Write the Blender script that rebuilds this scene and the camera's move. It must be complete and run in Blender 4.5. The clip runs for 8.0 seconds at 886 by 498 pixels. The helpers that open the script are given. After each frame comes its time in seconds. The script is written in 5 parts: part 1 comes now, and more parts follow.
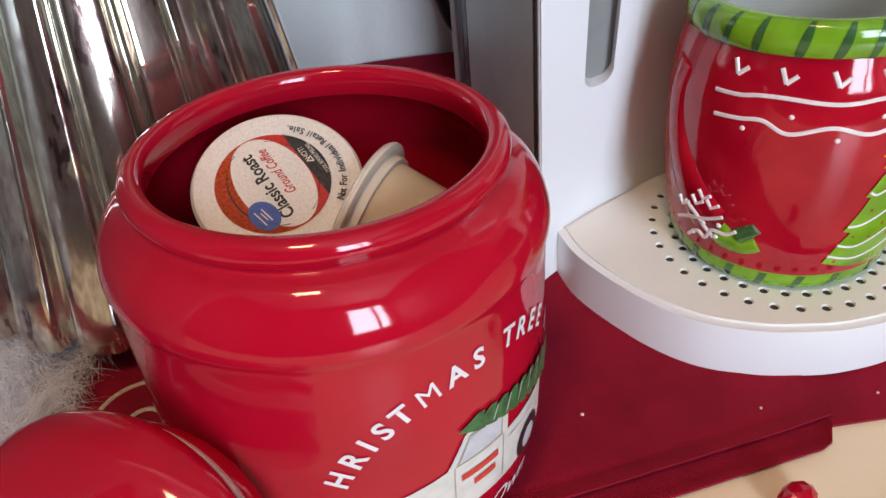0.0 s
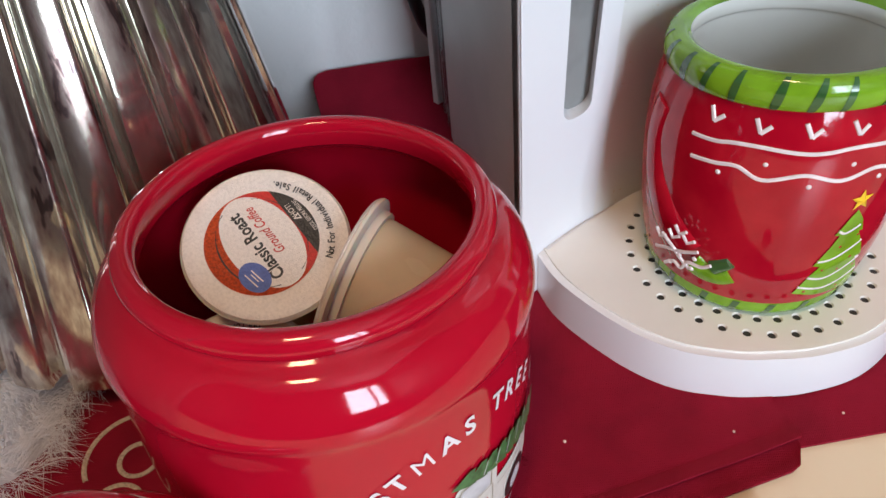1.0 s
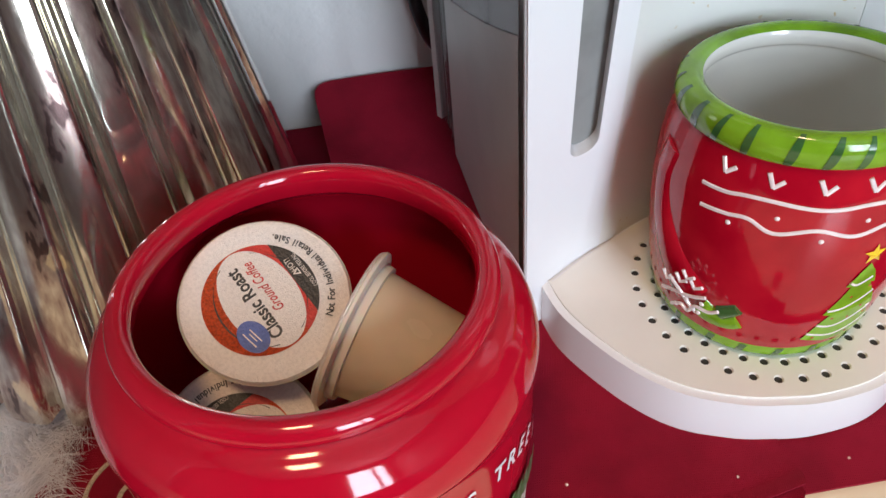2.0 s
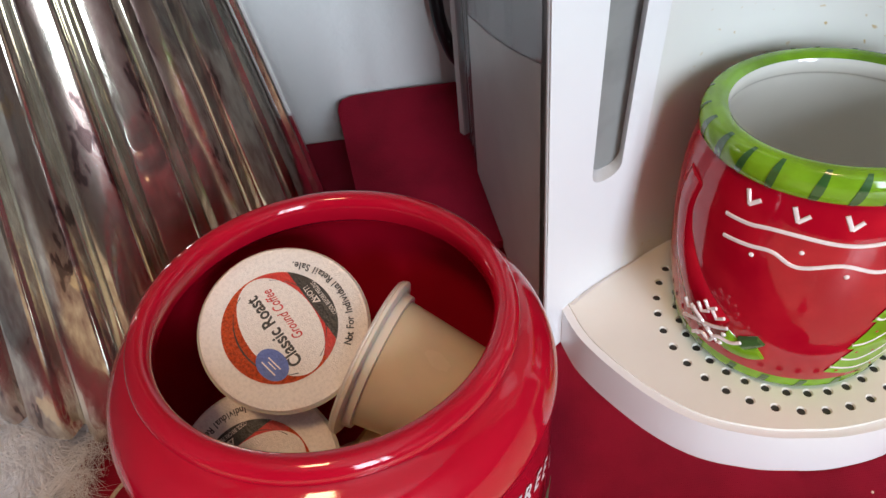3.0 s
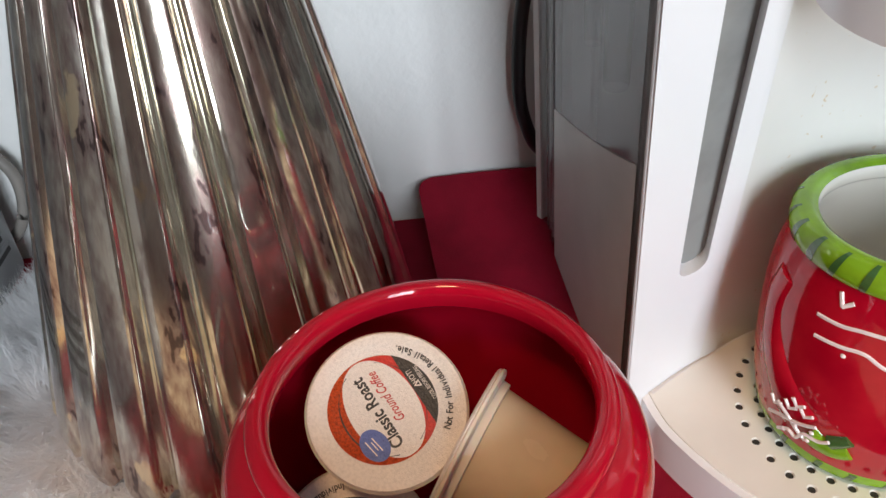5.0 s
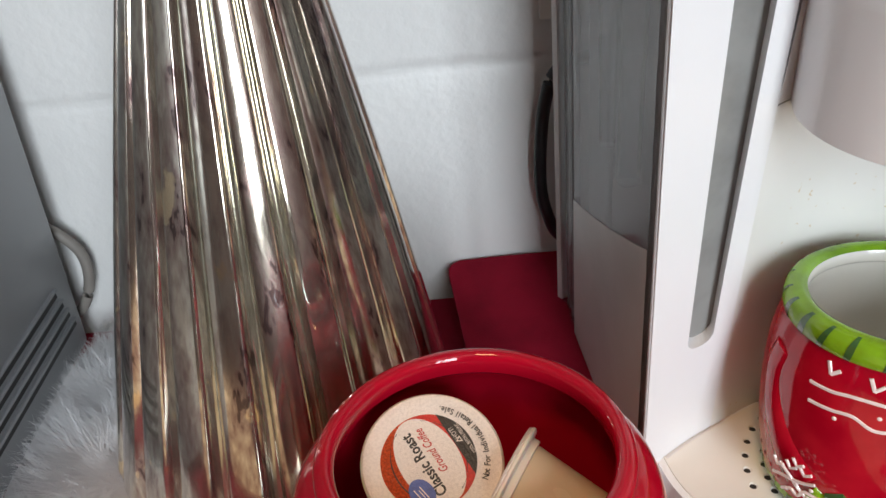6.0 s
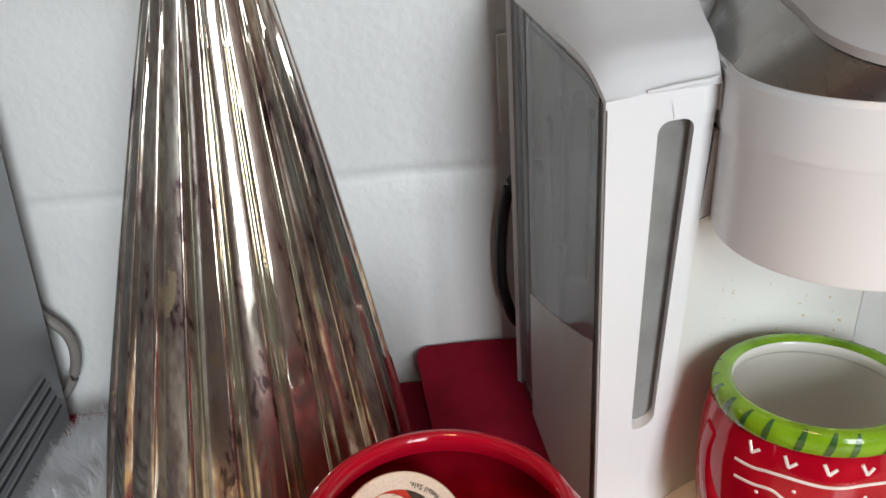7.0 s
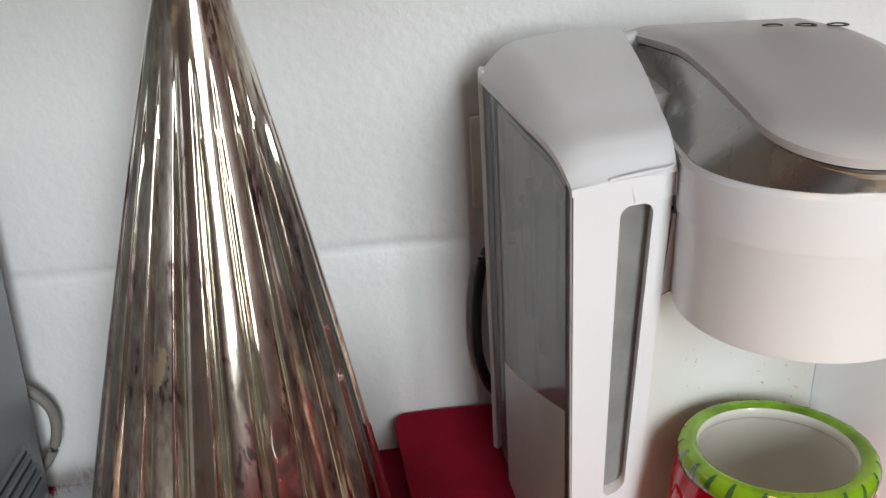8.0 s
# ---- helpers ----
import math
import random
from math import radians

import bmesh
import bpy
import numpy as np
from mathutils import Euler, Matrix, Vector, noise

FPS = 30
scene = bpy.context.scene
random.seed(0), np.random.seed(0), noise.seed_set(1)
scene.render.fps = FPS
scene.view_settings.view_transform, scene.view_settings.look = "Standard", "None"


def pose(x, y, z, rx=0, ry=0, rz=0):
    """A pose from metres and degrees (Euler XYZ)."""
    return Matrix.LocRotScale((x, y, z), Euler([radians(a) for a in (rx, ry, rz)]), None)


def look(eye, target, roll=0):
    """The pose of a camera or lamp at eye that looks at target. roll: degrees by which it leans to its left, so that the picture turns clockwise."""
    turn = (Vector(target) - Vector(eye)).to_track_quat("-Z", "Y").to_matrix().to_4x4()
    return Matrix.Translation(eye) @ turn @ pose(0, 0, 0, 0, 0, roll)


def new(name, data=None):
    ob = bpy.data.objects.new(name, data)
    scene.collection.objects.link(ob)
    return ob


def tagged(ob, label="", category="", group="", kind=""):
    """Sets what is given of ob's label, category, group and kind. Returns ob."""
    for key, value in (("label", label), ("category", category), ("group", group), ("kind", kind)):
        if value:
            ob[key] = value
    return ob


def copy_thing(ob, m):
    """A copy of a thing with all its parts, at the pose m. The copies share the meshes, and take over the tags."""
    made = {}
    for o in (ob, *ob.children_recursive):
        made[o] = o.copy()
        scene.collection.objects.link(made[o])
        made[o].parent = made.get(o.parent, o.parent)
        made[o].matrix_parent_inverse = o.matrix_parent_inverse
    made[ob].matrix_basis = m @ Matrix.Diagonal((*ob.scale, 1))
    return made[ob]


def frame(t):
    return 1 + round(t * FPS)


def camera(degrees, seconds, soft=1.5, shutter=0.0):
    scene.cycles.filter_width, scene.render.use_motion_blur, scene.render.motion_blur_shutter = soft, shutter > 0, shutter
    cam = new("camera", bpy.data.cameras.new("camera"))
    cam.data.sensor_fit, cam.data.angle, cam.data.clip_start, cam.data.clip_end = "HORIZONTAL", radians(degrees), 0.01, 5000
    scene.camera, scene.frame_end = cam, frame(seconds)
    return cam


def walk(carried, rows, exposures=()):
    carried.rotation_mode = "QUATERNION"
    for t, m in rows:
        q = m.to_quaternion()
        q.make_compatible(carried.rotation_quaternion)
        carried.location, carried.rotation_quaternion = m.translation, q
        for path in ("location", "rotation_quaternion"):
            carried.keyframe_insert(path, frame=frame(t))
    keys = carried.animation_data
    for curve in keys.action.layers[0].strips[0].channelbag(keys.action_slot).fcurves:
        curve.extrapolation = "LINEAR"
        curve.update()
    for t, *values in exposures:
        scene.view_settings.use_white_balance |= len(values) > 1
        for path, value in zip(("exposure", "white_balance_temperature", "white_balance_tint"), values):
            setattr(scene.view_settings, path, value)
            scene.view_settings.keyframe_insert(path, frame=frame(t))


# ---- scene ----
cam = camera(58.7, 8.0)
PATH = [
    (0, (0.0035, 0.0094, 0.2535), (0.074, 1.567, -0.9939), -6.04),
    (0.5, (0.0039, 0.014, 0.2716), (0.1097, 1.53, -1.0221), -5.9),
    (1, (0.003, 0.027, 0.284), (0.128, 1.499, -1.064), -5.7),
    (1.5, (0.005, 0.042, 0.293), (0.132, 1.479, -1.091), -5.6),
    (2, (0.008, 0.051, 0.301), (0.113, 1.471, -1.104), -5.7),
    (3.5, (0.012, 0.061, 0.308), (0.031, 1.496, -1.085), -6.9),
    (4, (0.014, 0.066, 0.305), (-0.003, 1.522, -1.067), -7.4),
    (4.5, (0.009, 0.07, 0.314), (-0.043, 1.567, -1.011), -7.8),
    (4.7, (0.0, 0.066, 0.318), (-0.034, 1.581, -0.987), -6.8),
    (5.8, (-0.014, 0.025, 0.344), (-0.087, 1.672, -0.789), -7.2),
    (6, (-0.017, 0.018, 0.35), (-0.075, 1.692, -0.744), -6.7),
    (6.5, (-0.019, -0.001, 0.368), (-0.023, 1.729, -0.637), -5.4),
    (7, (-0.018, -0.018, 0.381), (0.031, 1.751, -0.549), -4.5),
    (7.5, (-0.017, -0.026, 0.391), (0.074, 1.775, -0.475), -4.0),
    (8, (-0.02, -0.034, 0.399), (0.108, 1.794, -0.403), -3.8),
]
walk(cam, [(t, look(eye, target, roll)) for t, eye, target, roll in PATH],
     [(0.0, -0.10, 5750, 10), (2.0, 0.0, 5900, 10), (4.0, 0.03, 6150, 10), (4.7, 0.06, 6250, 10), (6.0, 0.0, 6400, 10), (8.0, -0.15, 6650, 10)])

# ---- light ----
world = bpy.data.worlds.new("world")
scene.world = world
world.use_nodes = True
wn, wl = world.node_tree.nodes, world.node_tree.links
sky = wn.new("ShaderNodeTexSky")
sky.sky_type, sky.sun_disc = "NISHITA", False
sky.sun_elevation, sky.sun_rotation = radians(35), radians(120)
wl.new(sky.outputs[0], wn["Background"].inputs[0])
wn["Background"].inputs[1].default_value = 0.1


def area_lamp(name, eye, target, w, h, watts, colour):
    d = bpy.data.lights.new(name, "AREA")
    d.shape, d.size, d.size_y, d.energy, d.color = "RECTANGLE", w, h, watts, colour
    ob = new(name, d)
    ob.matrix_world = look(eye, target)
    return ob


# daylight in the opening of the window, and the warm lamp under the ceiling
area_lamp("window_light", (0.72, -2.395, 1.00), (0.72, 0.0, 1.00), 0.84, 1.76, 104, (0.88, 0.95, 1.0))
area_lamp("kitchen_lamp_light", (-0.30, -0.45, 2.02), (-0.30, -0.45, 0), 0.30, 0.30, 17, (1.0, 0.60, 0.30))


# ---- materials ----
def material(name, colour, rough=0.5, metal=0.0, var=0.06, scale=40.0, bump=0.0, bump_scale=300.0, coat=0.0, second=None, spec=0.5,
             sub=0.0, rough_var=0.05):
    m = bpy.data.materials.new(name)
    m.use_nodes = True
    n, l = m.node_tree.nodes, m.node_tree.links
    b = n["Principled BSDF"]
    tc = n.new("ShaderNodeTexCoord")
    ns = n.new("ShaderNodeTexNoise")
    ns.inputs["Scale"].default_value, ns.inputs["Detail"].default_value = scale, 6
    l.new(tc.outputs["Object"], ns.inputs["Vector"])
    mix = n.new("ShaderNodeMix")
    mix.data_type = "RGBA"
    c2 = second or tuple(max(0.0, c * (1 - 3 * var)) for c in colour)
    mix.inputs["A"].default_value, mix.inputs["B"].default_value = (*colour, 1), (*c2, 1)
    mr = n.new("ShaderNodeMapRange")
    mr.inputs["From Min"].default_value, mr.inputs["From Max"].default_value = 0.42, 0.75
    l.new(ns.outputs["Fac"], mr.inputs["Value"])
    l.new(mr.outputs["Result"], mix.inputs["Factor"])
    l.new(mix.outputs["Result"], b.inputs["Base Color"])
    r2 = n.new("ShaderNodeMapRange")
    r2.inputs["To Min"].default_value, r2.inputs["To Max"].default_value = max(0.02, rough - rough_var), rough + rough_var
    l.new(ns.outputs["Fac"], r2.inputs["Value"])
    l.new(r2.outputs["Result"], b.inputs["Roughness"])
    b.inputs["Metallic"].default_value = metal
    b.inputs["Specular IOR Level"].default_value = spec
    b.inputs["Coat Weight"].default_value = coat
    b.inputs["Coat Roughness"].default_value = 0.04
    b.inputs["Subsurface Weight"].default_value = sub
    b.inputs["Subsurface Scale"].default_value = 0.003
    if bump:
        n2 = n.new("ShaderNodeTexNoise")
        n2.inputs["Scale"].default_value, n2.inputs["Detail"].default_value = bump_scale, 4
        l.new(tc.outputs["Object"], n2.inputs["Vector"])
        bp = n.new("ShaderNodeBump")
        bp.inputs["Strength"].default_value, bp.inputs["Distance"].default_value = bump, 0.002
        l.new(n2.outputs["Fac"], bp.inputs["Height"])
        l.new(bp.outputs["Normal"], b.inputs["Normal"])
    return m


RED_GLAZE = material("red_glaze", (0.42, 0.003, 0.019), 0.07, var=0.05, scale=25, rough_var=0.02, bump=0.03, bump_scale=60)
MUG_RED = material("mug_red_glaze", (0.34, 0.002, 0.014), 0.07, var=0.12, scale=45, bump=0.10, bump_scale=70, second=(0.46, 0.010, 0.022), rough_var=0.03)
MUG_GREEN = material("mug_green_glaze", (0.20, 0.40, 0.014), 0.10, var=0.14, scale=60, bump=0.06, bump_scale=80)
DARK_GREEN = material("dark_green_stripe", (0.045, 0.13, 0.035), 0.15, var=0.15, scale=90, coat=0.5)
MUG_WHITE = material("mug_white_glaze", (0.80, 0.79, 0.72), 0.15, var=0.02, scale=20, coat=0.4)
WHITE_LINE = material("raised_white_glaze", (0.82, 0.74, 0.74), 0.15, var=0.05, scale=200, coat=0.5)
YELLOW = material("yellow_glaze", (0.85, 0.55, 0.02), 0.2, coat=0.4)
LETTER = material("white_lettering", (0.78, 0.72, 0.74), 0.3, var=0.04, scale=300)
TRUCK = material("truck_cream_print", (0.66, 0.63, 0.58), 0.3, var=0.06, scale=150)
TRUCK_GREY = material("truck_window_print", (0.55, 0.55, 0.58), 0.3, var=0.1, scale=120)
TRUCK_SHADE = material("truck_outline_print", (0.36, 0.33, 0.25), 0.3)
PRINT_DARK = material("dark_print", (0.02, 0.02, 0.022), 0.35, var=0.2, scale=300)
PRINT_GREEN = material("green_tree_print", (0.05, 0.16, 0.05), 0.35, var=0.25, scale=350)
PRINT_RED = material("red_print", (0.55, 0.03, 0.02), 0.4)
FOIL = material("white_foil_lid", (0.86, 0.80, 0.74), 0.30, metal=0.3, var=0.05, scale=900, bump=0.3, bump_scale=2300)
FOIL_ORANGE = material("orange_red_foil_print", (0.66, 0.085, 0.012), 0.34, metal=0.2, var=0.2, scale=1100, bump=0.8, bump_scale=900)
FOIL_RED = material("red_foil_print", (0.55, 0.02, 0.015), 0.38, var=0.1, scale=700, bump=0.25, bump_scale=1100)
FOIL_DARK = material("black_foil_print", (0.025, 0.025, 0.025), 0.36, var=0.2, scale=500, bump=0.25, bump_scale=1100)
FOIL_BLUE = material("blue_foil_print", (0.06, 0.12, 0.42), 0.36, var=0.1, scale=500, bump=0.2, bump_scale=1100)
CUP = material("cream_cup_plastic", (0.80, 0.64, 0.43), 0.26, var=0.03, scale=60, sub=0.25)
CUP_RIM = material("pale_flange_plastic", (0.82, 0.72, 0.60), 0.3, var=0.03, scale=60, sub=0.3)
PLASTIC = material("white_appliance_plastic", (0.80, 0.80, 0.81), 0.28, var=0.004, scale=12, bump=0.03, bump_scale=1500, rough_var=0.012)
PLASTIC_TRAY = material("ivory_tray_plastic", (0.80, 0.78, 0.72), 0.4, var=0.02, scale=30, bump=0.03, bump_scale=1200)
LID_PLASTIC = material("warm_grey_lid_plastic", (0.54, 0.52, 0.51), 0.32, var=0.006, scale=15, rough_var=0.012)
STEEL = material("brushed_metal_band", (0.42, 0.41, 0.39), 0.28, metal=1.0, var=0.03, scale=30)
DARK = material("black_rubber", (0.012, 0.012, 0.014), 0.45)
GREY_METAL = material("grey_enamel_metal", (0.30, 0.31, 0.32), 0.38, metal=0.35, var=0.04, scale=9)
# near-black that stands in for the shade inside openings
OPENING_SHADE = material("opening_shade_dark", (0.03, 0.03, 0.03), 0.6)
CABLE = material("grey_cable", (0.22, 0.20, 0.18), 0.5)
PAINT_WALL = material("white_painted_block", (0.78, 0.78, 0.765), 0.42, var=0.02, scale=6, bump=0.35, bump_scale=130)
ROOM = material("room_paint", (0.62, 0.605, 0.58), 0.6, var=0.03, scale=2)
# unseen walls and floor: wine-brown is put in to darken reflections
UNSEEN_WALL = material("wine_brown_unseen_wall", (0.105, 0.052, 0.045), 0.6, var=0.05, scale=2)
ROOM_FLOOR = material("dark_unseen_floor", (0.15, 0.08, 0.05), 0.4, var=0.15, scale=3)
CABINET = material("dark_cabinet_wood", (0.09, 0.05, 0.03), 0.35, var=0.2, scale=5)
COUNTER = material("cream_counter_laminate", (0.80, 0.67, 0.47), 0.3, var=0.03, scale=14, second=(0.74, 0.55, 0.34))
RED_PAD = material("red_fabric", (0.27, 0.005, 0.022), 0.85, var=0.08, scale=40, bump=0.3, bump_scale=900, spec=0.15)
STITCH = material("cream_embroidery", (0.62, 0.50, 0.36), 0.8, var=0.15, scale=900, bump=0.5, bump_scale=1800)


def fur_material():
    """White hair that lets part of the light through."""
    m = material("white_fur", (0.95, 0.95, 0.96), 0.6, var=0.02, scale=20)
    n, l = m.node_tree.nodes, m.node_tree.links
    tr, mix = n.new("ShaderNodeBsdfTranslucent"), n.new("ShaderNodeMixShader")
    tr.inputs[0].default_value = (0.95, 0.95, 0.96, 1)
    mix.inputs[0].default_value = 0.45
    l.new(n["Principled BSDF"].outputs[0], mix.inputs[1])
    l.new(tr.outputs[0], mix.inputs[2])
    l.new(mix.outputs[0], n["Material Output"].inputs[0])
    return m


FUR = fur_material()
GASKET = material("white_silicone_gasket", (0.74, 0.70, 0.68), 0.4)
CRUMB = material("pale_crumb", (0.75, 0.55, 0.45), 0.6)
PLATE = material("outlet_plate_plastic", (0.76, 0.75, 0.70), 0.35)


def cloth_material():
    """Red woven cotton: warp and weft as two crossed waves in the bump."""
    m = material("red_woven_cloth", (0.265, 0.005, 0.022), 0.9, var=0.09, scale=35, spec=0.12)
    n, l = m.node_tree.nodes, m.node_tree.links
    b = n["Principled BSDF"]
    tc = n.new("ShaderNodeTexCoord")
    mp = n.new("ShaderNodeMapping")
    mp.inputs["Rotation"].default_value[2] = radians(14)
    l.new(tc.outputs["Object"], mp.inputs["Vector"])
    hs = []
    for axis in ("X", "Y"):
        w = n.new("ShaderNodeTexWave")
        w.bands_direction = axis
        w.inputs["Scale"].default_value, w.inputs["Distortion"].default_value = 420, 1.2
        w.inputs["Detail Scale"].default_value = 3
        l.new(mp.outputs[0], w.inputs["Vector"])
        hs.append(w)
    mx = n.new("ShaderNodeMath")
    mx.operation = "MAXIMUM"
    l.new(hs[0].outputs["Fac"], mx.inputs[0])
    l.new(hs[1].outputs["Fac"], mx.inputs[1])
    bp = n.new("ShaderNodeBump")
    bp.inputs["Strength"].default_value, bp.inputs["Distance"].default_value = 0.6, 0.0006
    l.new(mx.outputs[0], bp.inputs["Height"])
    l.new(bp.outputs["Normal"], b.inputs["Normal"])
    b.inputs["Sheen Weight"].default_value = 0.12
    b.inputs["Sheen Tint"].default_value = (0.8, 0.15, 0.18, 1)
    return m


CLOTH = cloth_material()


def mercury_glass():
    """Aged silvering behind glass: bright metal, dark streaks of wear and painted reflections under a clear coat."""
    m = bpy.data.materials.new("mercury_glass")
    m.use_nodes = True
    n, l = m.node_tree.nodes, m.node_tree.links
    b = n["Principled BSDF"]
    tc = n.new("ShaderNodeTexCoord")
    mp = n.new("ShaderNodeMapping")
    mp.inputs["Scale"].default_value = (1, 1, 0.2)
    l.new(tc.outputs["Object"], mp.inputs["Vector"])
    big, fine = n.new("ShaderNodeTexNoise"), n.new("ShaderNodeTexNoise")
    big.inputs["Scale"].default_value, big.inputs["Detail"].default_value = 80, 9
    fine.inputs["Scale"].default_value, fine.inputs["Detail"].default_value = 420, 5
    for t in (big, fine):
        l.new(mp.outputs[0], t.inputs["Vector"])
    add = n.new("ShaderNodeMath")
    add.operation = "MULTIPLY_ADD"
    l.new(fine.outputs["Fac"], add.inputs[0])
    add.inputs[1].default_value = 0.62
    l.new(big.outputs["Fac"], add.inputs[2])
    # the red-brown of the darker stops stands in for dark red reflections
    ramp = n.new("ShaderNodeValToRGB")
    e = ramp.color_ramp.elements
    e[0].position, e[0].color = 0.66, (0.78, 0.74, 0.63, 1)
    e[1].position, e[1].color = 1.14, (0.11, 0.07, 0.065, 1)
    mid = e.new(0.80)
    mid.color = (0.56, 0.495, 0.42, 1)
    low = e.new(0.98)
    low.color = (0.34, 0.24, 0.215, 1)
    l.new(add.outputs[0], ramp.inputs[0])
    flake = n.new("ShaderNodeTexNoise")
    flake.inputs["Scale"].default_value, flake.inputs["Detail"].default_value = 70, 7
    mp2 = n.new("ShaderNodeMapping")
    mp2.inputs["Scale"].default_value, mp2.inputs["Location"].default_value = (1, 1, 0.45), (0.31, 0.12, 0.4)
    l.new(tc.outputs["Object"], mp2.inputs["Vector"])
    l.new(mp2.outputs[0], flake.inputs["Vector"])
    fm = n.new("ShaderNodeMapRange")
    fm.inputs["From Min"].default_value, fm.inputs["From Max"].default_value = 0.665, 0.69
    # flaked spots, painted thicker at the foot in place of the fur's reflected light
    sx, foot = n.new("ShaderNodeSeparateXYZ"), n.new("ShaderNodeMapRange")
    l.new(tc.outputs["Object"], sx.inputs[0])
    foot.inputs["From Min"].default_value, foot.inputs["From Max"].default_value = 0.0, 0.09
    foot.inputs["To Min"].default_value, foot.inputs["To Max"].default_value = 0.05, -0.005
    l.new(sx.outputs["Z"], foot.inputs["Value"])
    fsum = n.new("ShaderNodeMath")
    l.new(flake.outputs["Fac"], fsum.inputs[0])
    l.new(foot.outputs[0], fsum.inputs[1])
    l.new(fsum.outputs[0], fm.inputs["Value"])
    mix = n.new("ShaderNodeMix")
    mix.data_type = "RGBA"
    mix.inputs["B"].default_value = (0.86, 0.72, 0.48, 1)
    l.new(fm.outputs[0], mix.inputs["Factor"])
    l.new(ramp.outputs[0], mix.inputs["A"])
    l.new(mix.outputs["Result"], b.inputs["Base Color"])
    mr = n.new("ShaderNodeMapRange")
    mr.inputs["From Min"].default_value, mr.inputs["From Max"].default_value = 0.62, 1.02
    mr.inputs["To Min"].default_value, mr.inputs["To Max"].default_value = 0.05, 0.24
    l.new(add.outputs[0], mr.inputs["Value"])
    l.new(mr.outputs[0], b.inputs["Roughness"])
    b.inputs["Metallic"].default_value = 0.93
    b.inputs["Coat Weight"].default_value, b.inputs["Coat Roughness"].default_value = 1.0, 0.03
    bp = n.new("ShaderNodeBump")
    bp.inputs["Strength"].default_value, bp.inputs["Distance"].default_value = 0.05, 0.002
    l.new(big.outputs["Fac"], bp.inputs["Height"])
    l.new(bp.outputs["Normal"], b.inputs["Normal"])
    return m


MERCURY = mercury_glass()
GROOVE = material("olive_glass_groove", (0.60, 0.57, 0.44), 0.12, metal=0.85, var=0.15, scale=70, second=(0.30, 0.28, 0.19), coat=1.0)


def clear_plastic(name, colour, rough, alpha, body=(0.45, 0.45, 0.46)):
    """Clear smoky plastic: a see-through sheet with a glossy face."""
    m = bpy.data.materials.new(name)
    m.use_nodes = True
    n, l = m.node_tree.nodes, m.node_tree.links
    n.remove(n["Principled BSDF"])
    tr, gl, df = n.new("ShaderNodeBsdfTransparent"), n.new("ShaderNodeBsdfGlossy"), n.new("ShaderNodeBsdfDiffuse")
    tr.inputs[0].default_value = (*colour, 1)
    gl.inputs["Roughness"].default_value = rough
    df.inputs[0].default_value = (*body, 1)
    m1, m2, fr = n.new("ShaderNodeMixShader"), n.new("ShaderNodeMixShader"), n.new("ShaderNodeFresnel")
    fr.inputs["IOR"].default_value = 1.45
    m1.inputs[0].default_value = alpha
    l.new(tr.outputs[0], m1.inputs[1])
    l.new(df.outputs[0], m1.inputs[2])
    l.new(fr.outputs[0], m2.inputs[0])
    l.new(m1.outputs[0], m2.inputs[1])
    l.new(gl.outputs[0], m2.inputs[2])
    l.new(m2.outputs[0], n["Material Output"].inputs[0])
    return m


TANK = clear_plastic("clear_tank_plastic", (0.96, 0.96, 0.97), 0.06, 0.12, (0.86, 0.86, 0.86))
TANK_INNER = clear_plastic("smoky_tank_insert", (0.88, 0.89, 0.90), 0.08, 0.24, (0.66, 0.67, 0.68))
SLOT_GREY = material("grey_level_window", (0.26, 0.26, 0.25), 0.3, var=0.12, scale=40)
FROST = material("frosted_grey_plastic", (0.86, 0.86, 0.86), 0.45, var=0.04, scale=25)


def frosted_tank():
    """Matt side of the tank: milky plastic that lets some light through, with smears."""
    m = clear_plastic("milky_tank_plastic", (0.92, 0.92, 0.91), 0.42, 0.80, (0.86, 0.86, 0.84))
    n, l = m.node_tree.nodes, m.node_tree.links
    tc, ns, mr = n.new("ShaderNodeTexCoord"), n.new("ShaderNodeTexNoise"), n.new("ShaderNodeMapRange")
    ns.inputs["Scale"].default_value, ns.inputs["Detail"].default_value = 22, 4
    l.new(tc.outputs["Object"], ns.inputs["Vector"])
    mr.inputs["To Min"].default_value, mr.inputs["To Max"].default_value = 0.62, 0.92
    l.new(ns.outputs["Fac"], mr.inputs["Value"])
    l.new(mr.outputs[0], n["Mix Shader"].inputs[0])
    return m


FROST_TANK = frosted_tank()


